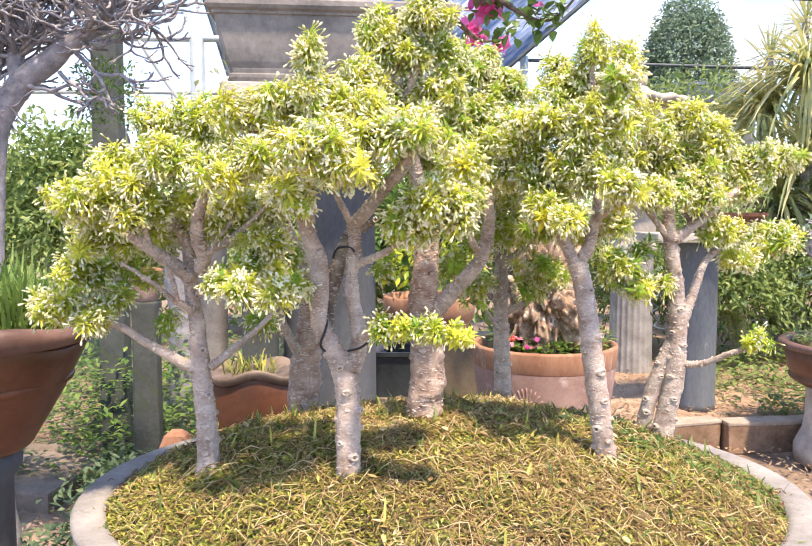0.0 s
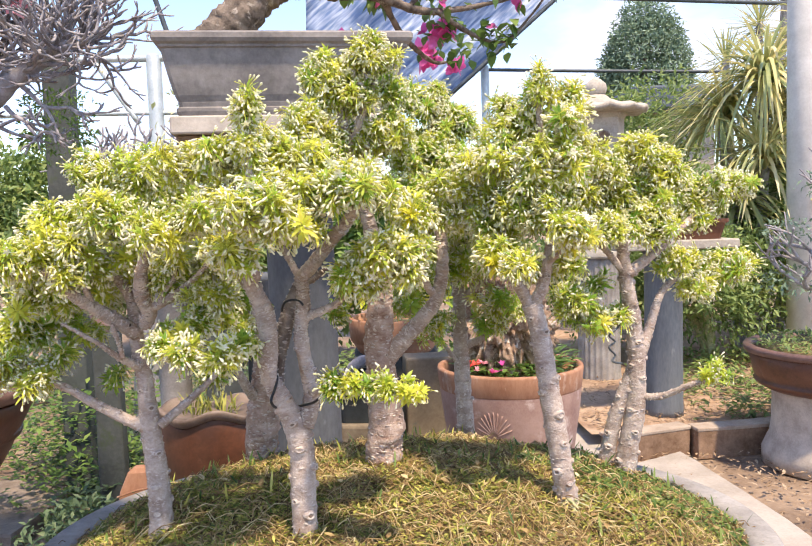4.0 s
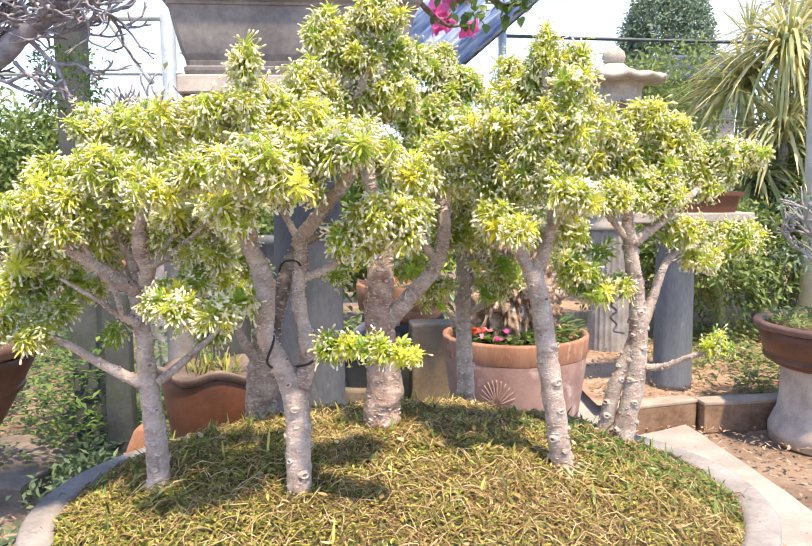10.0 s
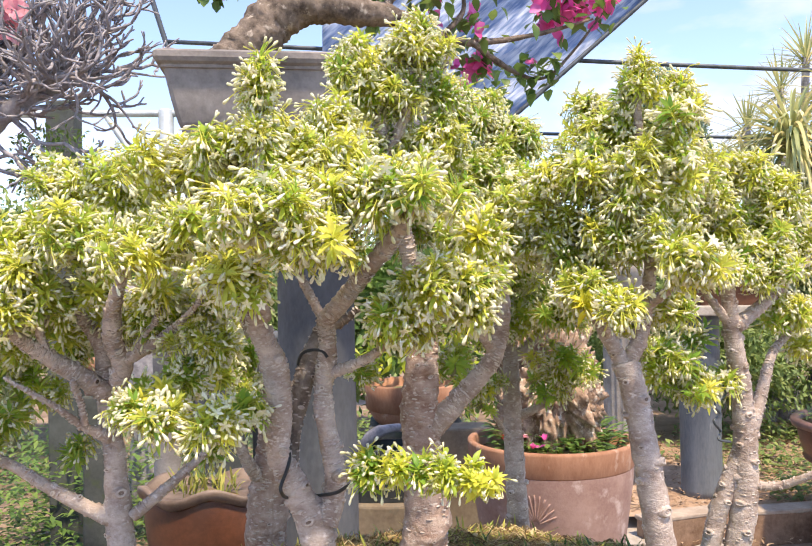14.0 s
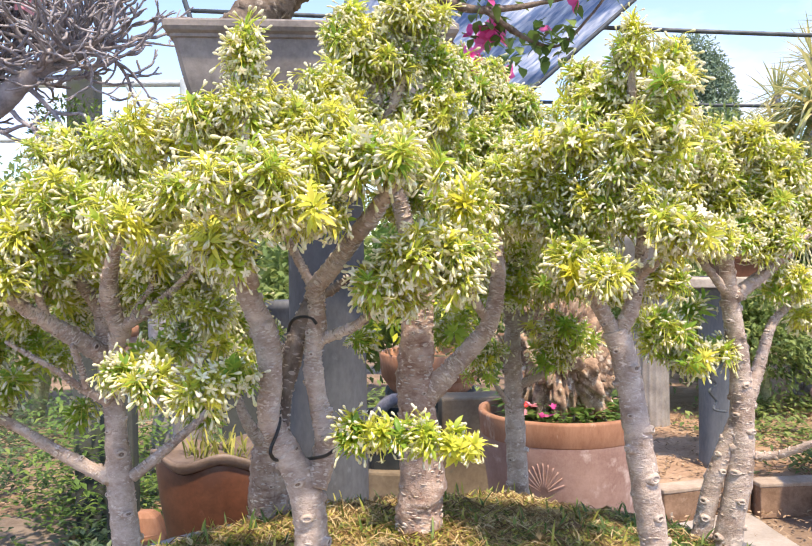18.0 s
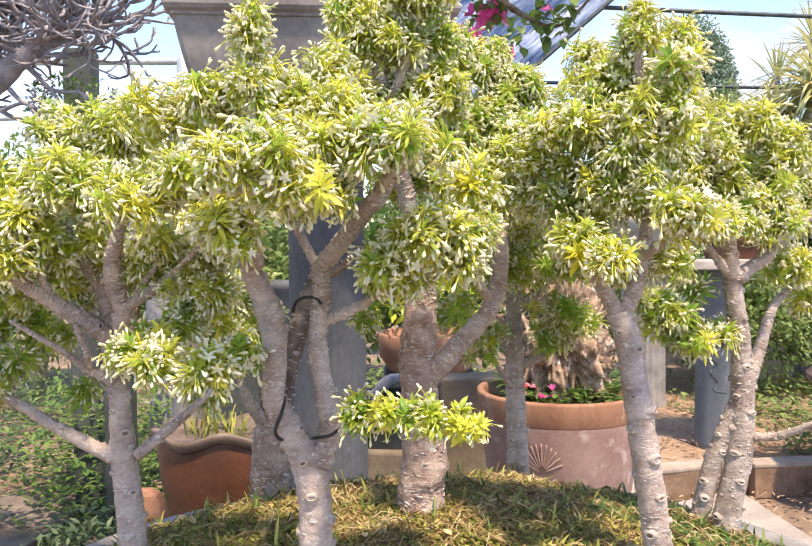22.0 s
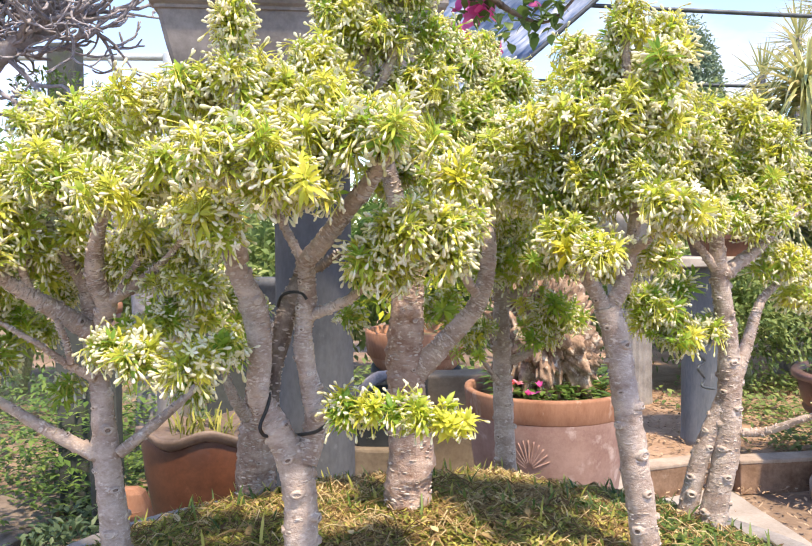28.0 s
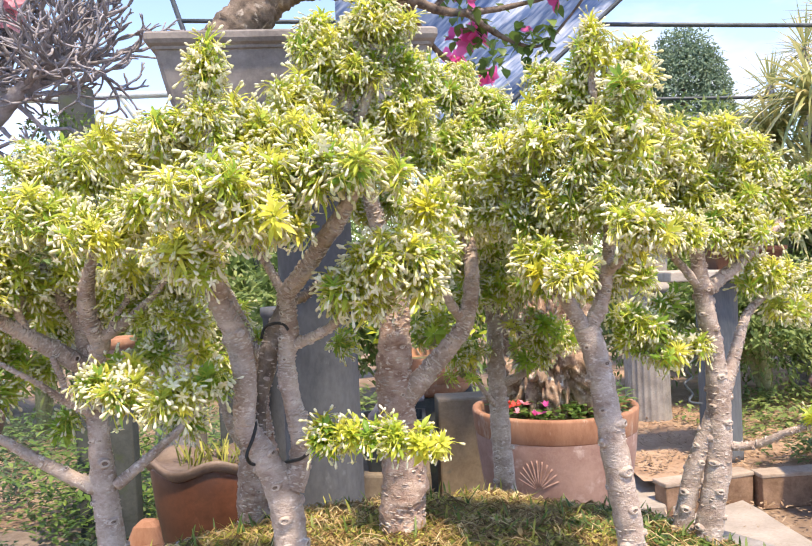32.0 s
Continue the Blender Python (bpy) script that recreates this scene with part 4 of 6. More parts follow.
leaf_pads(clump, [(-0.126, 1.01, 1.453, 0.021, 0.028), (-0.096, 1.02, 1.398, 0.034, 0.029), (-0.056, 1.08, 1.439, 0.032, 0.027)])
leaf_pads(clump, [(-0.004, 1.05, 1.287, 0.018, 0.014, 'm'), (0.034, 1.03, 1.309, 0.024, 0.017, 'm'), (0.064, 1.05, 1.288, 0.021, 0.014, 'm'), (0.024, 1.07, 1.27, 0.021, 0.012, 'm'), (0.084, 1.08, 1.308, 0.018, 0.014, 'm'), (0.081, 1.06, 1.366, 0.015, 0.013, 'y'), (0.001, 1.03, 1.406, 0.026, 0.015, 'y'), (-0.047, 1.03, 1.392, 0.022, 0.015, 'm')])

clump = bonsai("tall thick scaly bonsai tree with one rising side limb", (0.032, 1.33, 0.951))
limb(clump, "trunk", [(0.032, 1.33, 0.951, 0.032), (0.037, 1.33, 1.036, 0.0284), (0.03, 1.325, 1.135, 0.0248), (0.034, 1.32, 1.213, 0.0211), (0.037, 1.32, 1.269, 0.0175)])
limb(clump, "branch", [(0.036, 1.32, 1.256, 0.014), (0.024, 1.32, 1.333, 0.012), (0.009, 1.3, 1.399, 0.01), (-0.01, 1.28, 1.486, 0.008), (-0.024, 1.26, 1.562, 0.006)])
limb(clump, "branch", [(0.035, 1.325, 1.119, 0.0155), (0.08, 1.31, 1.167, 0.0134), (0.126, 1.3, 1.225, 0.0112), (0.139, 1.31, 1.298, 0.0091), (0.133, 1.35, 1.374, 0.007)])
limb(clump, "branch", [(0.126, 1.3, 1.225, 0.007), (0.105, 1.28, 1.258, 0.0055), (0.098, 1.27, 1.292, 0.004)])
limb(clump, "branch", [(-0.013, 1.28, 1.466, 0.008), (0.009, 1.27, 1.506, 0.006), (0.026, 1.26, 1.552, 0.004)])
limb(clump, "branch", [(0.135, 1.35, 1.365, 0.008), (0.093, 1.4, 1.411, 0.0067), (0.131, 1.42, 1.474, 0.0053), (0.143, 1.44, 1.547, 0.004)])
limb(clump, "branch", [(-0.01, 1.28, 1.486, 0.007), (0.018, 1.28, 1.525, 0.0055), (0.039, 1.27, 1.578, 0.004)])
leaf_pads(clump, [(-0.047, 1.24, 1.582, 0.037, 0.041), (0.033, 1.26, 1.607, 0.042, 0.042), (-0.012, 1.27, 1.545, 0.046, 0.039), (-0.066, 1.2, 1.501, 0.036, 0.03), (0.073, 1.3, 1.559, 0.031, 0.026)])
leaf_pads(clump, [(0.056, 1.3, 1.492, 0.047, 0.04), (-0.012, 1.3, 1.476, 0.041, 0.035), (0.146, 1.44, 1.555, 0.046, 0.052), (0.135, 1.42, 1.474, 0.056, 0.048), (0.103, 1.35, 1.395, 0.04, 0.034)])
leaf_pads(clump, [(0.072, 1.2, 1.365, 0.03, 0.026), (0.187, 1.43, 1.516, 0.033, 0.028), (0.138, 1.35, 1.351, 0.04, 0.034), (0.207, 1.4, 1.417, 0.033, 0.028), (0.003, 1.36, 1.386, 0.035, 0.03)])
leaf_pads(clump, [(0.053, 1.36, 1.399, 0.034, 0.029), (0.105, 1.4, 1.372, 0.037, 0.031), (-0.039, 1.25, 1.474, 0.029, 0.024), (-0.083, 1.25, 1.494, 0.029, 0.024), (0.083, 1.38, 1.458, 0.033, 0.028)])
leaf_pads(clump, [(0.143, 1.4, 1.437, 0.033, 0.028)])
leaf_pads(clump, [(0.109, 1.42, 1.558, 0.034, 0.027, ''), (0.172, 1.42, 1.524, 0.03, 0.025, ''), (0.128, 1.4, 1.474, 0.035, 0.026, ''), (0.177, 1.36, 1.446, 0.031, 0.025, '')])
leaf_pads(clump, [(0.163, 1.2, 1.405, 0.025, 0.019, 'm'), (0.144, 1.22, 1.364, 0.023, 0.017, 'm'), (0.129, 1.22, 1.41, 0.022, 0.017, 'm')])

clump = bonsai("slender knotty bonsai tree leaning in a mossy mound", (0.31, 1.19, 0.916))
limb(clump, "trunk", [(0.31, 1.19, 0.916, 0.0171), (0.297, 1.19, 1.01, 0.0163), (0.284, 1.19, 1.099, 0.0156), (0.273, 1.2, 1.184, 0.0149), (0.261, 1.2, 1.222, 0.0141)])
limb(clump, "branch", [(0.263, 1.2, 1.215, 0.01), (0.243, 1.2, 1.251, 0.0083), (0.229, 1.2, 1.278, 0.0067), (0.214, 1.2, 1.317, 0.005)])
limb(clump, "branch", [(0.263, 1.2, 1.215, 0.01), (0.28, 1.2, 1.247, 0.0088), (0.289, 1.2, 1.285, 0.0076), (0.292, 1.19, 1.354, 0.0064), (0.278, 1.17, 1.435, 0.0052), (0.27, 1.16, 1.521, 0.004)])
limb(clump, "branch", [(0.289, 1.2, 1.285, 0.006), (0.296, 1.15, 1.303, 0.0045), (0.298, 1.1, 1.326, 0.003)])
limb(clump, "branch", [(0.243, 1.2, 1.251, 0.005), (0.222, 1.13, 1.275, 0.004), (0.211, 1.08, 1.293, 0.003)])
limb(clump, "branch", [(0.263, 1.19, 1.395, 0.007), (0.283, 1.17, 1.416, 0.005), (0.303, 1.16, 1.443, 0.003)])
leaf_pads(clump, [(0.268, 1.16, 1.531, 0.025, 0.038), (0.3, 1.14, 1.491, 0.03, 0.024), (0.239, 1.2, 1.478, 0.041, 0.035), (0.275, 1.15, 1.433, 0.046, 0.039), (0.203, 1.17, 1.428, 0.04, 0.034)])
leaf_pads(clump, [(0.33, 1.2, 1.431, 0.033, 0.028), (0.238, 1.15, 1.366, 0.042, 0.036), (0.298, 1.09, 1.333, 0.036, 0.026), (0.202, 1.2, 1.346, 0.044, 0.037), (0.202, 1.15, 1.306, 0.03, 0.026)])
leaf_pads(clump, [(0.222, 1.08, 1.291, 0.027, 0.019), (0.296, 1.2, 1.361, 0.044, 0.037), (0.177, 1.25, 1.364, 0.037, 0.032), (0.321, 1.2, 1.283, 0.025, 0.022)])
leaf_pads(clump, [(0.282, 1.25, 1.266, 0.025, 0.019, 'm'), (0.22, 1.12, 1.297, 0.024, 0.015, 'y'), (0.296, 1.1, 1.329, 0.025, 0.018, 'y')])
leaf_pads(clump, [(0.234, 1.22, 1.524, 0.021, 0.017, 'm'), (0.318, 1.18, 1.528, 0.022, 0.017, 'm'), (0.271, 1.2, 1.498, 0.034, 0.019, 'm'), (0.355, 1.22, 1.462, 0.026, 0.022, 'm'), (0.198, 1.26, 1.449, 0.029, 0.023, 'm'), (0.201, 1.2, 1.386, 0.028, 0.019, 'm'), (0.276, 1.14, 1.399, 0.026, 0.019, 'm')])

clump = bonsai("forked bonsai tree with a propping second stem", (0.457, 1.37, 0.91))
limb(clump, "trunk", [(0.457, 1.37, 0.91, 0.019), (0.477, 1.37, 1.02, 0.017), (0.478, 1.37, 1.13, 0.015), (0.465, 1.36, 1.204, 0.013), (0.454, 1.35, 1.258, 0.011), (0.446, 1.34, 1.31, 0.009)])
limb(clump, "stem", [(0.42, 1.385, 0.885, 0.014), (0.444, 1.38, 0.995, 0.0128), (0.466, 1.375, 1.056, 0.0115), (0.478, 1.37, 1.10, 0.009)])
limb(clump, "branch", [(0.483, 1.37, 1.093, 0.0105), (0.508, 1.38, 1.155, 0.0083), (0.535, 1.4, 1.208, 0.0062), (0.574, 1.42, 1.238, 0.004)])
limb(clump, "branch", [(0.455, 1.35, 1.251, 0.007), (0.429, 1.34, 1.28, 0.0055), (0.404, 1.33, 1.307, 0.004)])
limb(clump, "branch", [(0.459, 1.35, 1.249, 0.01), (0.505, 1.36, 1.281, 0.008), (0.56, 1.39, 1.317, 0.006), (0.642, 1.45, 1.37, 0.004)])
limb(clump, "branch", [(0.481, 1.37, 1.031, 0.0065), (0.517, 1.35, 1.035, 0.0057), (0.55, 1.32, 1.058, 0.0048), (0.576, 1.31, 1.068, 0.004)])
limb(clump, "branch", [(0.47, 1.365, 1.154, 0.006), (0.425, 1.35, 1.17, 0.005), (0.387, 1.34, 1.185, 0.004), (0.362, 1.33, 1.212, 0.003)])
leaf_pads(clump, [(0.476, 1.36, 1.449, 0.04, 0.031), (0.416, 1.33, 1.427, 0.037, 0.031), (0.467, 1.38, 1.379, 0.05, 0.043), (0.532, 1.38, 1.397, 0.047, 0.04), (0.624, 1.45, 1.388, 0.046, 0.039)])
leaf_pads(clump, [(0.712, 1.5, 1.398, 0.042, 0.036), (0.503, 1.35, 1.329, 0.045, 0.038), (0.417, 1.3, 1.328, 0.039, 0.033), (0.616, 1.45, 1.346, 0.043, 0.037), (0.57, 1.4, 1.266, 0.037, 0.028)])
leaf_pads(clump, [(0.667, 1.45, 1.25, 0.046, 0.027), (0.59, 1.31, 1.082, 0.026, 0.020, "l"), (0.368, 1.35, 1.193, 0.036, 0.018), (0.403, 1.33, 1.171, 0.031, 0.018), (0.368, 1.33, 1.378, 0.031, 0.026)])
leaf_pads(clump, [(0.456, 1.36, 1.365, 0.032, 0.027), (0.411, 1.35, 1.428, 0.028, 0.024)])
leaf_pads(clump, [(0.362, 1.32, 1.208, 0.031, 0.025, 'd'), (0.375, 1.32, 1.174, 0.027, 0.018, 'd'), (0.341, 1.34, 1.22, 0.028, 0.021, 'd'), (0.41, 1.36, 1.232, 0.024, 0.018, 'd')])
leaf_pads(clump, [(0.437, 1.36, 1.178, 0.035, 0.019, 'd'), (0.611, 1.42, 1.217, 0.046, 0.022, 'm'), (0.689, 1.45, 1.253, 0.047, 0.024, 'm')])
leaf_pads(clump, [(0.482, 1.36, 1.466, 0.033, 0.021, 'm'), (0.533, 1.38, 1.443, 0.032, 0.025, 'm'), (0.502, 1.36, 1.35, 0.033, 0.021, 'm')])

clump = bonsai("stout scaly bonsai trunk at the back of the planting", (-0.199, 1.49, 0.919))
limb(clump, "trunk", [(-0.199, 1.49, 0.919, 0.0308), (-0.195, 1.49, 0.991, 0.0289), (-0.189, 1.485, 1.045, 0.025), (-0.188, 1.48, 1.09, 0.0181), (-0.187, 1.48, 1.129, 0.0142), (-0.19, 1.475, 1.17, 0.0118), (-0.194, 1.47, 1.202, 0.0101), (-0.207, 1.46, 1.241, 0.0085), (-0.221, 1.45, 1.281, 0.0069), (-0.23, 1.44, 1.326, 0.0046), (-0.23, 1.43, 1.371, 0.003)])
limb(clump, "branch", [(-0.205, 1.47, 1.036, 0.01), (-0.216, 1.45, 1.062, 0.008), (-0.226, 1.44, 1.091, 0.006), (-0.236, 1.44, 1.129, 0.004)])
limb(clump, "branch", [(-0.16, 1.47, 1.161, 0.011), (-0.186, 1.46, 1.187, 0.009), (-0.217, 1.45, 1.195, 0.007), (-0.253, 1.45, 1.217, 0.005)])
leaf_pads(clump, [(-0.262, 1.5, 1.229, 0.05, 0.042), (-0.31, 1.5, 1.318, 0.06, 0.051), (-0.223, 1.5, 1.209, 0.04, 0.034), (-0.336, 1.45, 1.402, 0.058, 0.049), (-0.132, 1.4, 1.399, 0.051, 0.043)])
leaf_pads(clump, [(-0.135, 1.33, 1.372, 0.038, 0.032), (-0.236, 1.38, 1.369, 0.04, 0.034), (-0.309, 1.38, 1.319, 0.036, 0.031), (-0.189, 1.3, 1.445, 0.037, 0.031), (-0.426, 1.4, 1.306, 0.033, 0.028)])
leaf_pads(clump, [(-0.045, 1.42, 1.197, 0.025, 0.022, 'd'), (-0.206, 1.4, 1.172, 0.025, 0.025, 'd'), (-0.216, 1.42, 1.222, 0.027, 0.027, 'd')])

clump = bonsai("thin bonsai tree behind the others in the oval tray", (0.203, 1.6, 0.89))
limb(clump, "trunk", [(0.203, 1.6, 0.89, 0.0185), (0.198, 1.6, 1.012, 0.0164), (0.194, 1.6, 1.139, 0.0143), (0.194, 1.6, 1.202, 0.0122), (0.181, 1.6, 1.265, 0.0101), (0.166, 1.6, 1.327, 0.008)])
limb(clump, "branch", [(0.197, 1.6, 1.192, 0.009), (0.228, 1.6, 1.214, 0.0077), (0.259, 1.6, 1.248, 0.0063), (0.295, 1.6, 1.284, 0.005)])
limb(clump, "branch", [(0.202, 1.6, 1.092, 0.008), (0.251, 1.58, 1.12, 0.006), (0.305, 1.56, 1.159, 0.004)])
limb(clump, "branch", [(0.198, 1.6, 1.049, 0.006), (0.179, 1.58, 1.074, 0.0045), (0.159, 1.56, 1.104, 0.003)])
leaf_pads(clump, [(0.228, 1.6, 1.266, 0.048, 0.04), (0.154, 1.6, 1.287, 0.053, 0.045), (0.274, 1.55, 1.17, 0.051, 0.023), (0.125, 1.55, 1.156, 0.049, 0.018), (0.18, 1.55, 1.328, 0.056, 0.048)])
leaf_pads(clump, [(0.254, 1.5, 1.268, 0.04, 0.034), (0.144, 1.5, 1.336, 0.04, 0.034), (0.222, 1.48, 1.374, 0.039, 0.034), (0.194, 1.45, 1.427, 0.035, 0.029), (0.272, 1.5, 1.278, 0.032, 0.027)])
leaf_pads(clump, [(0.278, 1.42, 1.348, 0.034, 0.029)])
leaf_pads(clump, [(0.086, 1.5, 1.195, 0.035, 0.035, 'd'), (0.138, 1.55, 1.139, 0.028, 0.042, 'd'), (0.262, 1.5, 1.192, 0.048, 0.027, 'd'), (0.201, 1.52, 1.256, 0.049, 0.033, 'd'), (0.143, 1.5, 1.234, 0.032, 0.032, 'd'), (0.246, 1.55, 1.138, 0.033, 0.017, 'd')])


def wire(pts, radius, label, mat=M_WIRE):
    g = Geo()
    tube(g, [(*p, radius) for p in pts], 7, 6)
    return whole("wire", g, mat, label, "wire")


# ---- planter with the bougainvillea ----
stand = thing("planter_stand", (-0.185, 2.27, 0), "blue-grey round column with a flat top under a planter", "stand")
g = Geo()
lathe(g, [(0.14, -0.01), (0.14, 0.03), (0.10, 0.06), (0.097, 0.9), (0.094, 1.5), (0.12, 1.53)], 44)
part("column", g, M_PIPE, stand)
g = Geo()
block(g, -0.015, -0.025, 1.558, 0.56, 0.40, 0.044, 0.006, 6, 0, 0.003)
part("top_slab", g, M_KERB, stand, "brown-stained top slab", smooth=False)

planter = thing("planter", (-0.201, 2.232, 1.581), "weathered grey moulded rectangular concrete planter", "planter", turn=6)
g = Geo()
frustum(g, [(0.285, 0.215, 0.0), (0.288, 0.218, 0.004), (0.288, 0.218, 0.040), (0.283, 0.213, 0.044)], 0.006)
part("plinth", g, M_PLINTH, planter, "pale worn plinth", smooth=False)
g = Geo()
rows = [(0.268, 0.198, 0.044), (0.272, 0.202, 0.056), (0.272, 0.202, 0.064), (0.266, 0.196, 0.068), (0.268, 0.198, 0.078)]
for i in range(9):
    t = i / 8
    q = 0.268 + 0.032 * t ** 0.75
    rows.append((q, q - 0.07, 0.080 + 0.125 * t))
rows += [(0.305, 0.235, 0.207), (0.306, 0.236, 0.213), (0.314, 0.244, 0.218), (0.319, 0.249, 0.226), (0.319, 0.249, 0.238), (0.314, 0.244, 0.243), (0.28, 0.21, 0.243), (0.275, 0.205, 0.235), (0.27, 0.2, 0.20)]
frustum(g, rows, 0.010)
part("body", g, M_PLANTER, planter, smooth=False)
g = Geo()
block(g, 0, 0, 0.215, 0.545, 0.405, 0.03, 0.004, 0, 0, 0.006)
part("soil", g, M_SOIL, planter, smooth=False)

boug = thing("bougainvillea", (-0.37, 2.2, 1.805), "old bougainvillea with a twisted trunk and magenta flowers", "shrub")
g = Geo()
tube(g, [(-0.05, 0.0, -0.01, 0.066), (0.03, 0.0, 0.075, 0.062), (0.10, 0.01, 0.165, 0.056), (0.19, 0.02, 0.205, 0.048), (0.29, 0.04, 0.195, 0.036), (0.38, 0.07, 0.19, 0.027), (0.47, 0.11, 0.175, 0.018)], 20, 14, 0.2, 0.03, seed=3, fine=46)
part("trunk", g, M_BOUGBARK, boug)
g = Geo()
tube(g, [(0.10, 0.01, 0.16, 0.036), (0.13, 0.03, 0.24, 0.030), (0.17, 0.05, 0.33, 0.024), (0.22, 0.07, 0.42, 0.016)], 12, 8, 0.35, 0.03, seed=4, fine=40)
part("trunk_fork", g, M_BOUGBARK, boug)
for run in ([(0.44, 0.10, 0.18, 0.016), (0.55, 0.16, 0.155, 0.012), (0.66, 0.22, 0.17, 0.009), (0.80, 0.25, 0.20, 0.006), (0.95, 0.25, 0.24, 0.003)],
            [(0.44, 0.10, 0.18, 0.013), (0.50, 0.25, 0.11, 0.009), (0.60, 0.42, 0.06, 0.007), (0.68, 0.55, 0.08, 0.004)],
            [(0.36, 0.06, 0.20, 0.012), (0.42, 0.10, 0.27, 0.009), (0.52, 0.14, 0.32, 0.006), (0.66, 0.18, 0.36, 0.004)],
            [(0.60, 0.18, 0.16, 0.009), (0.72, 0.28, 0.11, 0.007), (0.82, 0.30, 0.09, 0.005), (0.90, 0.28, 0.16, 0.004), (0.98, 0.26, 0.26, 0.003)],
            [(0.15, 0.04, 0.30, 0.010), (0.04, 0.05, 0.34, 0.007), (-0.06, 0.06, 0.30, 0.004)],
            [(0.52, 0.14, 0.16, 0.008), (0.58, 0.16, 0.24, 0.006), (0.56, 0.16, 0.34, 0.004)]):
    g = Geo()
    tube(g, run, 8, 7, 0.25, 0.03, seed=2)
    part("branch", g, M_BOUGBARK, boug)
lv = Geo()
r = random.Random(8)
for cx, cy, cz, w, n, fl in ((0.62, 0.30, 0.13, 0.05, 16, 12), (0.70, 0.40, 0.12, 0.08, 40, 0), (0.84, 0.27, 0.27, 0.09, 40, 22), (0.96, 0.26, 0.29, 0.08, 26, 16), (0.62, 0.22, 0.22, 0.09, 34, 3),
                             (0.80, 0.28, 0.11, 0.07, 44, 1), (0.62, 0.17, 0.38, 0.10, 40, 12), (-0.04, 0.05, 0.27, 0.05, 22, 1), (0.08, 0.05, 0.31, 0.05, 16, 5), (0.36, 0.08, 0.30, 0.07, 24, 8),
                             (0.30, 0.20, 0.07, 0.05, 24, 3), (0.50, 0.16, 0.28, 0.08, 34, 8), (0.90, 0.26, 0.40, 0.10, 40, 18), (0.60, 0.55, 0.105, 0.05, 8, 11), (0.70, 0.56, 0.075, 0.03, 3, 5), (0.33, 0.2, 0.225, 0.035, 12, 0), (0.44, 0.2, 0.205, 0.04, 16, 1)):
    for k in range(n):
        p = Vector((cx, cy, cz)) + random_dir(r) * w * r.random() ** 0.4
        leaf(lv, p, random_dir(r) + Vector((0, 0, -0.5)), (0, 0, 1), r.uniform(0.032, 0.055), r.uniform(0.022, 0.036), r.uniform(0.1, 0.4), 0, 3)
    br = Geo()
    for k in range(fl):
        p = Vector((cx, cy, cz)) + random_dir(r) * w * 0.8 * r.random() ** 0.5
        o = random_dir(r)
        for j in range(3):
            d = Matrix.Rotation(j * 2.094, 3, o) @ o.orthogonal().normalized()
            leaf(br, p, d + o * 0.5, o, r.uniform(0.028, 0.044), r.uniform(0.028, 0.038), -0.15, 0, 3)
    if fl:
        part("flower_head", br, M_BRACT, boug, "papery magenta bracts", kind="stuff")
part("foliage", lv, M_GREEN, boug, "broad green leaves", kind="stuff")

# ---- pots near the tray ----


def pot(name, place, profile, mat, rim_rows, rim_mat, label, soil=True, seg=56, wave=None, category="plant pot", soil_z=None):
    ob = thing(name, place, label, category)
    g = Geo()
    lathe(g, profile, seg, wave=wave)
    part("body", g, mat, ob)
    g = Geo()
    lathe(g, rim_rows, seg, wave=wave)
    part("rim", g, rim_mat, ob)
    if soil:
        g = Geo()
        rr, zz = rim_rows[-1][0], soil_z if soil_z is not None else rim_rows[0][1] - 0.01
        lathe(g, [(rr * 0.9, zz - 0.02), (rr * 0.985, zz - 0.012), (rr * 0.6, zz + 0.004), (rr * 0.1, zz + 0.010)], 40)
        part("soil", g, M_SOIL, ob)
    return ob


stand = thing("pot_stand", (0.45, 2.5, 0), "low grey concrete stand under a terracotta pot", "stand")
g = Geo()
lathe(g, [(0.24, -0.01), (0.24, 0.05), (0.17, 0.09), (0.16, 0.45), (0.21, 0.49), (0.21, 0.53)], 40)
part("column", g, M_CONC, stand)
terra = pot("terracotta_pot", (0.445, 2.5, 0.53), [(0.185, 0.0), (0.19, 0.01), (0.222, 0.24), (0.2255, 0.285), (0.2255, 0.289)], M_TERRA,
            [(0.2255, 0.284), (0.2268, 0.287), (0.2325, 0.343), (0.2305, 0.350), (0.219, 0.351), (0.213, 0.345), (0.210, 0.31)], M_RIM, "big weathered terracotta pot with an orange rim", soil_z=0.325)
g = Geo()
for k in range(11):
    f = (k - 5) / 5
    run = []
    for t in (0.15, 0.55, 1.0):
        z = 0.165 + 0.08 * t * math.cos(f * 1.25)
        q = 0.1888 + 0.139 * z
        a = radians(-113) + 0.26 * t * math.sin(f * 1.25)
        run.append((q * math.cos(a), q * math.sin(a), z, 0.0032 - 0.001 * t))
    tube(g, run, 6, 3)
part("moulded_leaf", g, M_TERRA, terra, "leaf moulded in relief")
g = Geo()
r = random.Random(17)
n0, seg = 110, 150
verts, faces = [], []
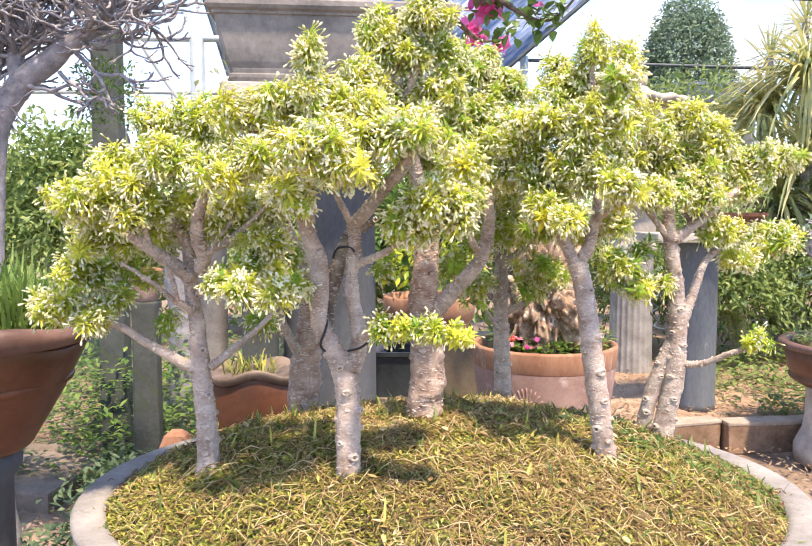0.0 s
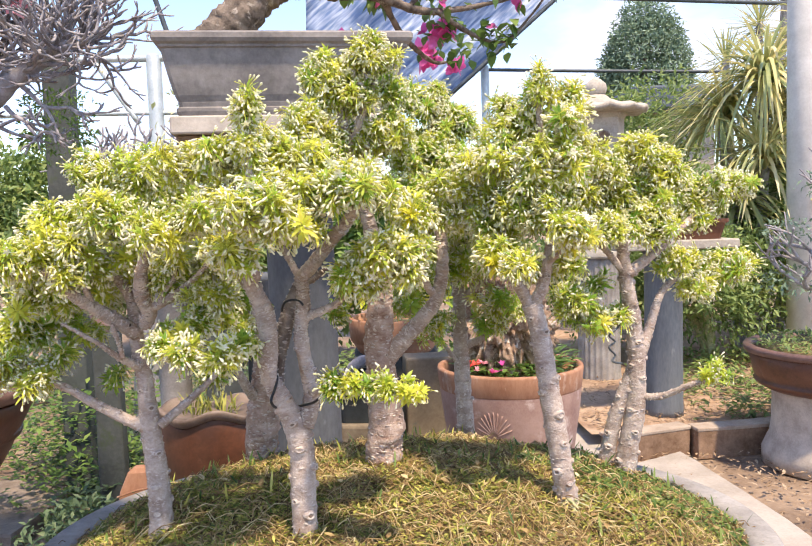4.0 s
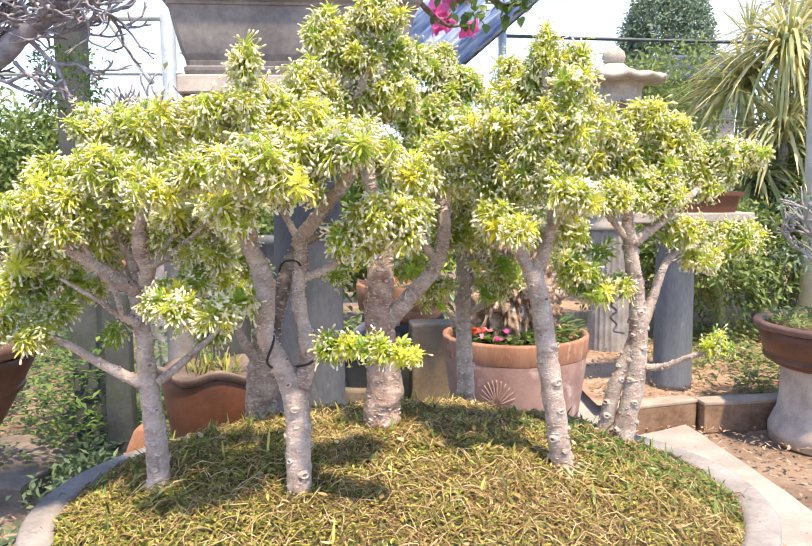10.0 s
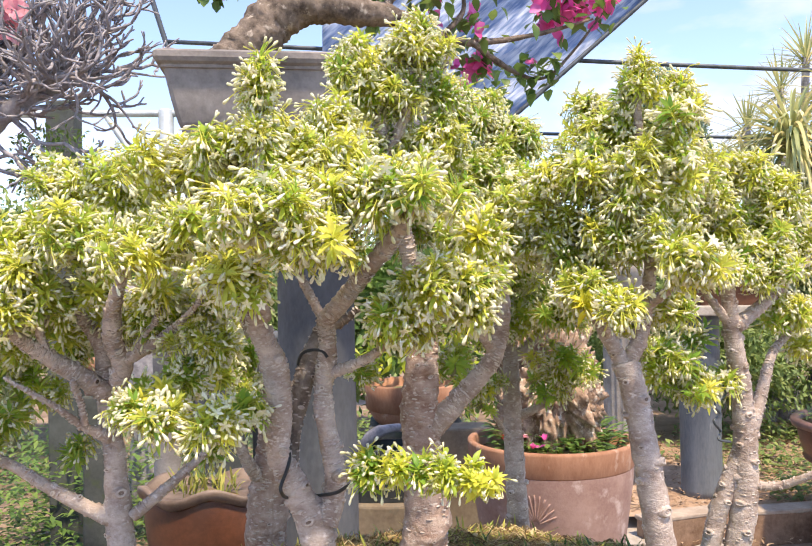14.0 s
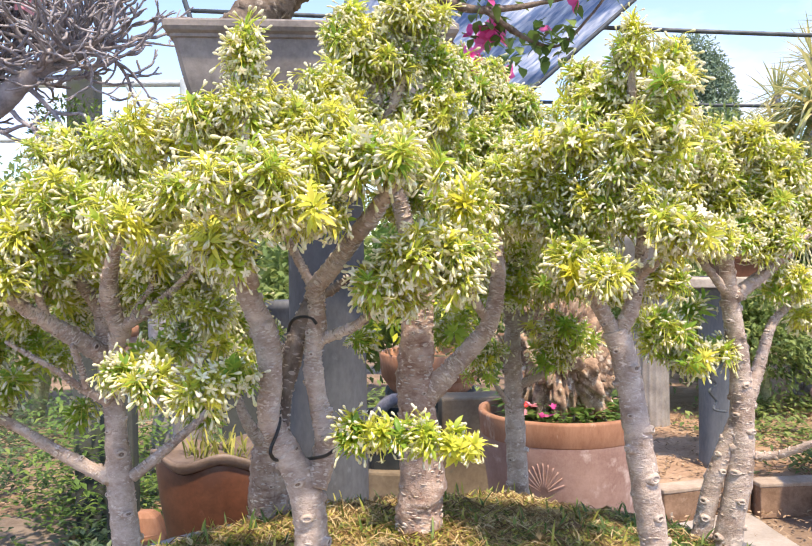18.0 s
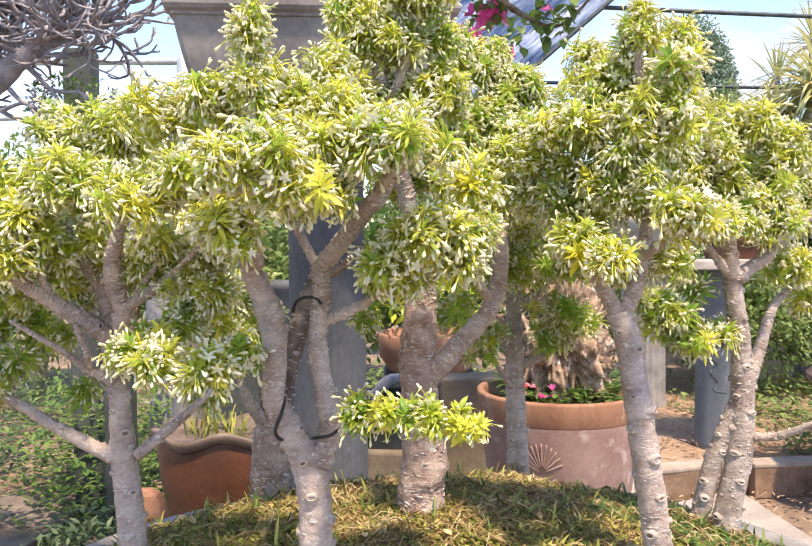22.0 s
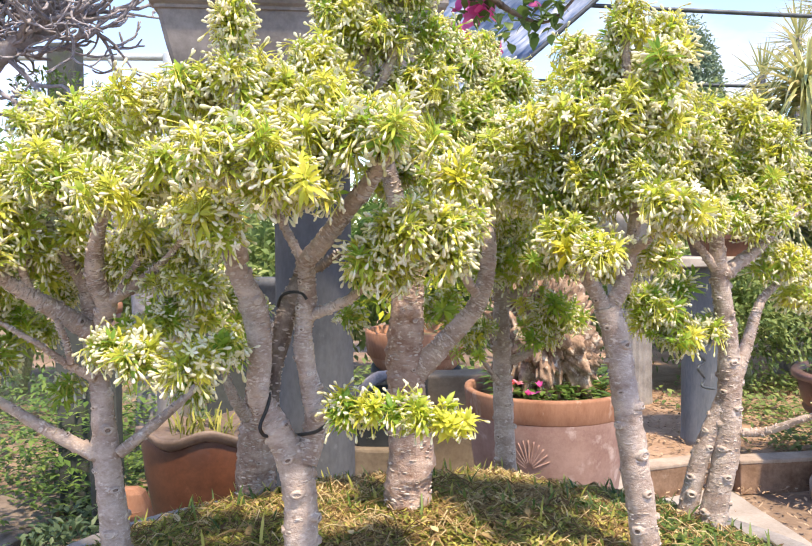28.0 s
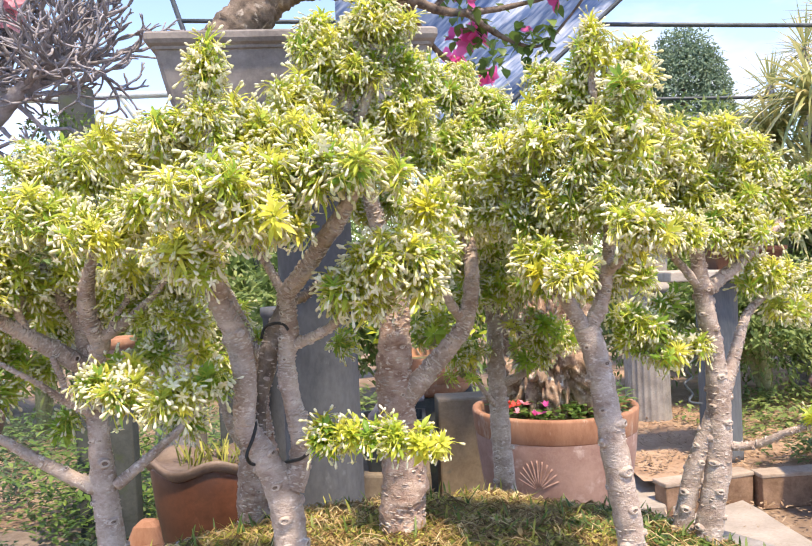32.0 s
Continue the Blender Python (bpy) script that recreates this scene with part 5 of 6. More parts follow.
for i in range(n0 + 1):
    for k in range(seg):
        t, a = math.pi * i / n0, 2 * math.pi * k / seg
        d = Vector((math.sin(t) * math.cos(a), math.sin(t) * math.sin(a), math.cos(t)))
        k2 = 1 + 0.40 * noise.noise(d * 1.9 + Vector((4, 0, 0))) + 0.50 * noise.noise(d * 4.5 + Vector((0, 3, 0))) + 0.30 * noise.noise(d * 10) + 0.13 * noise.noise(d * 22) + 0.05 * noise.noise(d * 45)
        verts.append((d.x * 0.115 * k2 - 0.02 * d.z, d.y * 0.10 * k2, 0.19 + d.z * 0.22 * k2))
for i in range(n0):
    for k in range(seg):
        a, b = i * seg + k, i * seg + (k + 1) % seg
        faces.append((a, a + seg, b + seg, b))
g.add(verts, faces)
whole("gnarled_stump", g, M_ROCK, "rough pale-brown gnarled stump in the terracotta pot", "stump", place=(0.44, 2.5, 0.83))
g = Geo()
for _ in range(620):
    a, q = r.uniform(0, 6.283), 0.185 * math.sqrt(r.random())
    leaf(g, (q * math.cos(a), q * math.sin(a), r.uniform(0.0, 0.05) + 0.02 * math.sin(a)), (math.cos(a), math.sin(a), r.uniform(0, 1)), (0, 0, 1), r.uniform(0.02, 0.04), r.uniform(0.014, 0.026), 0.3, 0, 3)
herbs = thing("potted_herb", (0.46, 2.49, 0.865), "low green herb with pink and red flowers in the terracotta pot", "plant")
part("foliage", g, M_GREEN, herbs, kind="stuff")
for cx, cy, m, n in ((-0.09, -0.17, M_BRACT, 5), (-0.15, -0.13, M_RED, 4), (-0.13, -0.15, M_PINK, 4)):
    g = Geo()
    for _ in range(n):
        p = Vector((cx + r.uniform(-.02, .02), cy + r.uniform(-.02, .02), r.uniform(0.02, 0.05)))
        for j in range(4):
            leaf(g, p, random_dir(r, 0), (0, 0, 1), 0.018, 0.015, 0.1, 0, 2)
    part("flower", g, m, herbs)

# wavy-lipped brown tray behind the planting
def lip(a, i):
    return 0.011 * math.sin(a * 5 + 2.1)


stand = thing("pot_stand", (-0.395, 1.98, 0), "rough stone block under the brown tray", "stand")
g = Geo()
block(g, 0, 0.02, 0.31, 0.20, 0.13, 0.66, 0.012, 0, 0, 0.006)
part("block", g, M_CONC, stand, smooth=False)
g = Geo()
block(g, 0, 0.02, 0.025, 0.260, 0.190, 0.07, 0.01, 0, 0, 0.004)
part("base_slab", g, M_CONC, stand, smooth=False)
brown = thing("brown_tray", (-0.395, 1.98, 0.64), "deep brown glazed tray with a wavy lip", "plant pot")
g = Geo()
lathe(g, [(0.15, 0.0), (0.16, 0.006), (0.205, 0.16), (0.218, 0.235), (0.213, 0.24)], 72, sx=0.62, sy=0.42, wave=lambda a, i: lip(a, i) if i > 2 else 0)
part("body", g, M_GLAZE, brown)
g = Geo()
lathe(g, [(0.214, 0.240), (0.228, 0.246), (0.235, 0.256), (0.233, 0.263), (0.212, 0.262), (0.204, 0.25)], 72, sx=0.62, sy=0.44, wave=lip)
# The rim is greyer and lighter than the glazed body.
part("rim", g, mottled("grey-brown rim", (0.10, 0.07, 0.055), (0.22, 0.165, 0.135), 12, 0.6, 0.3, 80), brown, "grey-brown wavy rim")
g = Geo()
lathe(g, [(0.20, 0.225), (0.198, 0.24), (0.1, 0.246), (0.02, 0.25)], 40, sx=0.62, sy=0.42)
part("soil", g, M_SOIL, brown)


g = Geo()
frustum(g, [(0.105, 0.06, 0.0), (0.105, 0.06, 0.02), (0.09, 0.05, 0.28), (0.066, 0.042, 0.44), (0.040, 0.03, 0.505), (0.022, 0.02, 0.52), (0.012, 0.012, 0.522)], 0.01)
for v in range(4):
    tube(g, [(-0.07, -0.052, 0.28 + 0.05 * v, 0.003), (-0.01, -0.054, 0.30 + 0.05 * v, 0.004), (0.05, -0.05, 0.325 + 0.045 * v, 0.002)], 5, 3)
whole("clay_pedestal", g, M_RIM, "broken terracotta pedestal beside the brown tray", "pedestal", smooth=False, place=(-0.83, 2.78, -0.01))


def tuft(name, place, count, radius, length, width, label, seed, mat=M_GRASS, rise=(0.9, 1.45), category="grass"):
    g, r = Geo(), random.Random(seed)
    for _ in range(count):
        a, q = r.uniform(0, 6.283), radius * math.sqrt(r.random())
        blade(g, (q * math.cos(a), q * math.sin(a), 0), r.uniform(0, 6.283), length * r.uniform(0.5, 1.1), width, r.uniform(*rise), r.uniform(0.15, 0.5))
    return whole(name, g, mat, label, category, place=place, kind="stuff")


tuft("grass_tuft", (-0.395, 1.98, 0.885), 70, 0.07, 0.075, 0.004, "short green grass growing in the brown tray", 31, M_MOSS)

# large brown pot on its pillar beside the tray
stand = thing("pot_stand", (-0.815, 1.42, 0), "grey ribbed round stand under the large brown pot", "stand")
g = Geo()
lathe(g, [(0.11, -0.01), (0.11, 0.04), (0.078, 0.07), (0.078, 0.80), (0.095, 0.83), (0.095, 0.862)], 48, flute=lambda a: 1 + 0.012 * math.sin(a * 24))
part("column", g, M_PIPE, stand)
big = pot("brown_pot", (-0.815, 1.42, 0.862), [(0.108, 0.0), (0.116, 0.008), (0.168, 0.09), (0.206, 0.165), (0.222, 0.20), (0.218, 0.204)], M_GLAZE,
          [(0.220, 0.20), (0.232, 0.206), (0.238, 0.222), (0.236, 0.236), (0.222, 0.240), (0.205, 0.234), (0.200, 0.21)], M_GLAZE_RIM, "large brown glazed pot with a rolled wavy rim", wave=lambda a, i: 0.006 * math.sin(a * 6) * (1 if i > 1 else 0), soil_z=0.21)
g = Geo()
lathe(g, [(0.180, 0.118), (0.188, 0.124), (0.191, 0.130), (0.190, 0.136)], 56)
part("raised_band", g, M_GLAZE, big)
tuft("grass_tuft", (-0.815, 1.44, 1.07), 1500, 0.18, 0.19, 0.0045, "thick green grass in the large brown pot", 32)

# things glimpsed behind the trunks
stand = thing("concrete_stand", (0.20, 3.0, 0), "tan concrete block stand", "stand")
g = Geo()
block(g, 0.03, 0, 0.41, 0.22, 0.13, 0.84, 0.008, 4, 0, 0.004)
part("block", g, M_TAN, stand, smooth=False)
g = Geo()
block(g, 0.03, 0, 0.025, 0.280, 0.190, 0.07, 0.01, 0, 0, 0.004)
part("base_slab", g, M_TAN, stand, smooth=False)
orange = pot("orange_pot", (0.10, 3.35, 0.79), [(0.15, 0.0), (0.16, 0.01), (0.185, 0.05), (0.18, 0.055)], M_RIM, [(0.182, 0.05), (0.192, 0.056), (0.20, 0.145), (0.194, 0.152), (0.178, 0.15), (0.174, 0.12)], M_RIM, "orange terracotta pot with leafy shoots", soil_z=0.12)
stand = thing("pot_stand", (0.10, 3.36, 0), "dark low stand under the orange pot", "stand")
g = Geo()
block(g, 0, 0, 0.385, 0.36, 0.3, 0.808, 0.01, 0, 0, 0.004)
part("block", g, M_POST, stand, smooth=False)
g = Geo()
block(g, 0, 0, 0.025, 0.420, 0.360, 0.07, 0.01, 0, 0, 0.004)
part("base_slab", g, M_POST, stand, smooth=False)
g = Geo()
tube(g, [(-0.14, 2.98, 0.70, 0.018), (-0.07, 2.97, 0.80, 0.02), (0.0, 2.98, 0.83, 0.016), (0.08, 2.99, 0.825, 0.010)], 10, 6, 0.3, 0.03, seed=6, fine=30)
whole("driftwood", g, M_GREYBARK, "pale bent piece of driftwood on the crate", "wood")
g = Geo()
leaf_mass(g, random.Random(41), (0, 0, 0.13), (0.22, 0.16, 0.14), 240, 0.05, low=-0.3)
whole("leafy_shoots", g, leafy("lime leaf", [(0.0, (0.22, 0.34, 0.03)), (1.0, (0.55, 0.58, 0.05))], 0.4, 0.45, 0.0), "lime-green leafy shoots in the orange pot", "plant", place=(0.10, 3.35, 0.93), kind="stuff")
g = Geo()
frustum(g, [(0.085, 0.075, 0.0), (0.1, 0.09, 0.15), (0.112, 0.1, 0.155), (0.112, 0.1, 0.17), (0.1, 0.088, 0.17), (0.092, 0.08, 0.05)], 0.015)
whole("black_crate", g, M_BLACK, "black plastic crate on a grey block", "crate", smooth=False, place=(-0.03, 2.9, 0.62))
stand = thing("pot_stand", (-0.03, 2.9, 0), "grey block under a black crate", "stand")
g = Geo()
block(g, 0, 0, 0.305, 0.24, 0.22, 0.63, 0.01, 0, 0, 0.004)
part("block", g, M_TAN, stand, smooth=False)
g = Geo()
block(g, 0, 0, 0.025, 0.300, 0.280, 0.07, 0.01, 0, 0, 0.004)
part("base_slab", g, M_TAN, stand, smooth=False)
small = pot("orange_pot", (-1.17, 3.5, 0.90), [(0.05, 0.0), (0.055, 0.006), (0.068, 0.10), (0.066, 0.105)], M_TERRA, [(0.066, 0.10), (0.075, 0.105), (0.076, 0.14), (0.07, 0.145), (0.062, 0.14), (0.06, 0.12)], M_RIM, "small orange terracotta pot on a block")
stand = thing("pot_stand", (-1.17, 3.5, 0), "grey concrete block under a small pot", "stand")
g = Geo()
block(g, 0, 0, 0.445, 0.11, 0.11, 0.91, 0.01, 8, 0, 0.004)
part("block", g, M_POST, stand, smooth=False)
g = Geo()
block(g, 0, 0, 0.025, 0.170, 0.170, 0.07, 0.01, 0, 0, 0.004)
part("base_slab", g, M_POST, stand, smooth=False)

tan = pot("tan_pot", (-0.56, 3.0, 1.0), [(0.045, 0.0), (0.05, 0.006), (0.062, 0.07), (0.06, 0.075)], M_STONE, [(0.06, 0.07), (0.07, 0.074), (0.07, 0.095), (0.066, 0.10), (0.056, 0.098), (0.054, 0.08)], M_RIM, "small tan clay pot on a block")
stand = thing("pot_stand", (-0.56, 3.0, 0), "grey concrete post under the small tan pot", "stand")
g = Geo()
block(g, 0, 0, 0.495, 0.13, 0.13, 1.01, 0.008, 5, 0, 0.004)
part("block", g, M_POST, stand, smooth=False)
g = Geo()
block(g, 0, 0, 0.025, 0.190, 0.190, 0.07, 0.01, 0, 0, 0.004)
part("base_slab", g, M_POST, stand, smooth=False)
for x, y, h, w, m, l in ((-0.44, 3.12, 1.16, 0.052, M_PIPE, "dark blue-grey round column behind the planting"), (-0.76, 3.05, 1.22, 0.06, M_CONC, "pale grey round column behind the planting")):
    g = Geo()
    lathe(g, [(w * 1.3, -0.02), (w * 1.3, 0.04), (w, 0.06), (w, h - 0.04), (w * 1.15, h - 0.03), (w * 1.15, h)], 32)
    whole("round_column", g, m, l, "column", place=(x, y, 0))

# ---- stands and lantern on the far bed ----
stand = thing("bonsai_stand", (1.78, 4.75, 0.10), "blue-grey round column carrying a flat slab", "stand")
g = Geo()
lathe(g, [(0.115, -0.02), (0.115, 0.03), (0.113, 0.06), (0.113, 0.98), (0.135, 1.02)], 44)
part("column", g, M_PIPE_PALE, stand)
g = Geo()
block(g, 0.02, 0, 1.045, 0.72, 0.42, 0.055, 0.008, 3, 0, 0.004)
part("top_slab", g, M_STONE, stand, "pale stone top slab", smooth=False)
g = Geo()
frustum(g, [(0.17, 0.12, 0.0), (0.19, 0.14, 0.09), (0.205, 0.155, 0.1), (0.205, 0.155, 0.12), (0.19, 0.14, 0.12), (0.18, 0.13, 0.09)], 0.02)
whole("dark_pot", g, M_GLAZE, "low dark brown pot on the slab", "plant pot", smooth=False, place=(1.92, 4.74, 1.172))
g = Geo()
leaf_mass(g, random.Random(43), (0, 0, 0.16), (0.24, 0.18, 0.2), 420, 0.05, low=-0.2)
whole("potted_shrub", g, M_HEDGE, "small leafy shrub in the dark pot", "shrub", place=(1.92, 4.74, 1.27), kind="stuff")

lantern = thing("stone_lantern", (1.69, 5.84, 0.08), "pale stone lantern on a fluted column", "lantern")
g = Geo()
lathe(g, [(0.205, -0.06), (0.205, -0.03), (0.19, -0.01), (0.186, 0.0)], 40)
part("base", g, M_STONE, lantern)
g = Geo()
lathe(g, [(0.165, -0.005), (0.163, 0.03), (0.158, 0.08), (0.153, 0.90), (0.158, 0.93)], 160, flute=lambda a: 1 - 0.06 * abs(math.sin(a * 11)))
part("fluted_column", g, M_CONC, lantern, "grey fluted column")
g = Geo()
lathe(g, [(0.17, 0.93), (0.175, 0.95), (0.165, 0.98), (0.155, 1.02), (0.165, 1.10), (0.17, 1.18), (0.2, 1.24), (0.24, 1.30), (0.24, 1.40)], 40)
part("capital", g, M_STONE, lantern)
g = Geo()
lathe(g, [(0.20, 1.40), (0.212, 1.42), (0.212, 1.95), (0.235, 1.985)], 6)
part("light_box", g, M_STONE, lantern, smooth=False)
g = Geo()
lathe(g, [(0.055, 0.0), (0.055, 0.012), (0.042, 0.014), (0.04, 0.004)], 24)
part("round_window", g, M_BARK_OLD, lantern, "dark round opening", at=pose(0.0, -0.187, 1.80, 90, 0, 0))
g = Geo()
lathe(g, [(0.22, 1.985), (0.36, 1.985), (0.375, 2.012), (0.33, 2.028), (0.22, 2.055), (0.11, 2.10), (0.075, 2.13)], 48, wave=lambda a, i: 0.022 * math.cos(a * 6) ** 4 if i in (1, 2, 3) else 0)
part("roof", g, M_STONE, lantern)
g = Geo()
lathe(g, [(0.055, 2.13), (0.075, 2.145), (0.085, 2.18), (0.075, 2.215), (0.04, 2.245), (0.012, 2.265)], 28)
part("finial", g, M_STONE, lantern)

# right-hand pot on its pedestal
stand = thing("pot_pedestal", (2.42, 4.02, 0), "grey concrete pedestal with a moulded boss", "pedestal")
g = Geo()
lathe(g, [(0.352, -0.02), (0.352, 0.05), (0.335, 0.09), (0.312, 0.14), (0.302, 0.22), (0.30, 0.34), (0.305, 0.38), (0.305, 0.39)], 52)
part("shaft", g, M_PLINTH, stand)
g = Geo()
lathe(g, [(0.085, 0.0), (0.08, 0.014), (0.05, 0.036), (0.005, 0.045)], 20, sy=0.7)
part("boss", g, M_PLINTH, stand, at=pose(-0.13, -0.27, 0.19, 75, 0, -25))
rpot = pot("brown_pot", (2.42, 4.02, 0.39), [(0.335, 0.0), (0.35, 0.008), (0.385, 0.03), (0.392, 0.045), (0.378, 0.052), (0.395, 0.08), (0.418, 0.19), (0.412, 0.195)], M_GLAZE,
           [(0.41, 0.19), (0.44, 0.197), (0.446, 0.22), (0.438, 0.232), (0.405, 0.232), (0.398, 0.20)], M_GLAZE_RIM, "wide brown banded pot with mossy soil", soil_z=0.22)
g, r = Geo(), random.Random(51)
for _ in range(900):
    a, q = r.uniform(0, 6.283), 0.39 * math.sqrt(r.random())
    leaf(g, (q * math.cos(a), q * math.sin(a), 0.03 * (1 - q / 0.4) + r.uniform(0, 0.02)), random_dir(r, 0), (0, 0, 1), r.uniform(0.02, 0.045), r.uniform(0.01, 0.02), 0.3, 0, 2)
whole("moss", g, M_HEDGE, "green mossy growth on the pot's soil", "moss", place=(2.42, 4.02, 0.615), kind="stuff")


def grow(geo, r, p, d, length, radius, depth, up=0.25, spread=0.7, forks=(2, 3), seg=7, tips=None, wander=0.25, keep=0.63):
    """A limb that forks again and again, its ends turning up."""
    pts = [(*p, radius)]
    q, e = Vector(p), Vector(d)
    n = 3
    for i in range(n):
        e = (e + random_dir(r) * wander + Vector((0, 0, up))).normalized()
        q = q + e * (length / n)
        pts.append((*q, radius * (1 - 0.28 * (i + 1) / n)))
    tube(geo, pts, seg if depth > 1 else max(5, seg - 2), 3, 0.12, 0.02, seed=depth)
    if depth <= 0:
        if tips is not None:
            tips.append((q.copy(), e.copy()))
        return
    for _ in range(r.randint(*forks)):
        f = (e + random_dir(r) * spread).normalized()
        grow(geo, r, q, f, length * r.uniform(0.66, 0.9), radius * keep * r.uniform(0.9, 1.1), depth - 1, up, spread, forks, seg, tips, wander, keep)


rtree = thing("bonsai_tree", (2.52, 4.05, 0.61), "grey-barked bonsai with bare twisting limbs in a brown pot", "bonsai")
g, r = Geo(), random.Random(61)
tube(g, [(-0.06, 0, -0.02, 0.11), (-0.03, 0, 0.08, 0.10), (0.02, 0.02, 0.2, 0.075), (0.0, 0.03, 0.36, 0.055), (-0.06, 0.02, 0.52, 0.04)], 16, 8, 0.4, 0.04, seed=9, fine=20)
part("trunk", g, M_GREYBARK, rtree)
fine = Geo()
for p, d in (((0.02, 0.02, 0.22), (-0.7, 0, 0.4)), ((0.0, 0.03, 0.36), (0.7, 0.1, 0.5)), ((-0.06, 0.02, 0.5), (-0.3, 0, 0.8)), ((-0.05, 0.02, 0.45), (0.2, -0.3, 0.6)), ((0.0, 0.03, 0.3), (-0.9, 0.1, 0.1))):
    grow(fine, r, p, Vector(d).normalized(), 0.2, 0.022, 3, 0.1, 0.8)
part("fine_branching", fine, M_GREYBARK, rtree, kind="stuff")
g = Geo()
for cx, cz in ((-0.3, 0.35), (-0.25, 0.6), (0.1, 0.7), (-0.05, 0.85), (0.3, 0.55)):
    leaf_mass(g, r, (cx, 0, cz), (0.2, 0.18, 0.08), 170, 0.035)
part("foliage", g, M_CYPRESS, rtree, kind="stuff")

# ---- posts, rails and the shade sheet ----


def post(name, x, y, z0, z1, w, mat, label, round_=False):
    g = Geo()
    if round_:
        lathe(g, [(w / 2, z0), (w / 2 * 0.98, (z0 + z1) / 2), (w / 2 * 0.95, z1 - 0.01), (w / 2 * 0.85, z1)], 24)
    else:
        block(g, 0, 0, (z0 + z1) / 2, w, w, z1 - z0, 0.01, 5, 0, 0.004)
    return whole(name, g, mat, label, "post", smooth=round_, place=(x, y, 0))


post("fence_post", -1.5, 4.0, -0.05, 2.2, 0.13, M_POST, "dark weathered concrete post")
post("fence_post", -1.57, 6.0, -0.05, 2.62, 0.115, M_RAIL, "grey-green metal post of a fence", True)
post("fence_post", 3.34, 6.0, -0.05, 5.2, 0.22, M_POLE, "tall pale concrete pole", True)
post("fence_post", 1.22, 8.25, -0.05, 2.90, 0.09, M_RAIL, "slim grey post under the shade sheet", True)


def bar(name, pts, radius, mat, label, category="pipe"):
    g = Geo()
    tube(g, [(*p, radius) for p in pts], 10, 4)
    return whole(name, g, mat, label, category)


bar("rail", [(-3.4, 6.02, 2.61), (-2.4, 6.0, 2.60), (-1.15, 6.0, 2.59)], 0.026, M_RAIL, "pale metal rail across the fence posts", "rail")
bar("rail", [(-3.4, 6.02, 2.2), (-2.4, 6.0, 2.2), (-1.1, 6.0, 2.19)], 0.018, M_RAIL, "thin lower metal rail of the fence", "rail")
bar("rail", [(-2.0, 6.0, 2.58), (-1.85, 6.0, 2.35), (-1.7, 6.0, 2.12)], 0.022, M_RAIL, "slanting brace of the fence", "rail")
bar("pipe", [(-2.177, 8.25, 3.83), (0.8, 8.25, 3.66), (3.9, 8.25, 3.49), (9.0, 8.25, 3.25)], 0.022, M_STEEL, "dark steel pipe that carries the shade sheet")
bar("pipe", [(-2.72, 8.25, 5.6), (-2.18, 8.25, 3.83), (-1.75, 8.25, 2.4), (-1.5, 8.25, 1.2)], 0.026, M_STEEL, "dark slanting steel stay")
bar("pipe", [(-0.6, 8.3, 2.93), (1.2, 8.3, 2.87), (2.6, 8.3, 2.82), (6.0, 8.3, 2.72)], 0.018, M_STEEL, "thin dark lower pipe")
g = Geo()
A, B, C, D = Vector((3.2, 8.0, 4.6)), Vector((0.75, 8.05, 2.5)), Vector((-0.62, 8.0, 2.5)), Vector((-0.55, 8.0, 4.6))
nx, nz = 36, 36
for j in range(nz + 1):
    for i in range(nx + 1):
        u, v = i / nx, j / nz
        p = C.lerp(B, u).lerp(D.lerp(A, u), v)
        p.y += 0.06 * math.sin((u * 7 - v * 5) * 2.2) + 0.05 * noise.noise(Vector((u * 9, v * 9, 1)))
        g.v.append(tuple(p))
for j in range(nz):
    for i in range(nx):
        g.f.append((j * (nx + 1) + i, j * (nx + 1) + i + 1, (j + 1) * (nx + 1) + i + 1, (j + 1) * (nx + 1) + i))
        g.mi.append(0)
sheet = whole("shade_sheet", g, M_NET, "blue translucent shade sheet with pale streaks", "shade sheet")
solid = sheet.modifiers.new("thickness", "SOLIDIFY")
solid.thickness = 0.004
bar("pipe", [(0.72, 7.98, 2.48), (1.98, 7.98, 3.55), (3.25, 7.98, 4.64)], 0.022, M_STEEL, "dark pole along the edge of the shade sheet")

# ---- bare trees on the left ----
fine = Geo()
ade = thing("desert_rose", (-1.34, 2.55, 0), "old grey desert rose with bare crowded branches", "tree")
g, r = Geo(), random.Random(71)
tube(g, [(-0.02, 0.0, -0.03, 0.09), (-0.03, 0, 0.4, 0.055), (-0.02, 0, 1.0, 0.042), (0.0, 0, 1.40, 0.040), (0.03, 0, 1.58, 0.040), (0.10, 0, 1.70, 0.040), (0.21, 0, 1.785, 0.036), (0.27, 0.01, 1.86, 0.028)], 16, 8, 0.15, 0.02, seed=2, fine=12)
part("trunk", g, M_GREYBARK, ade)
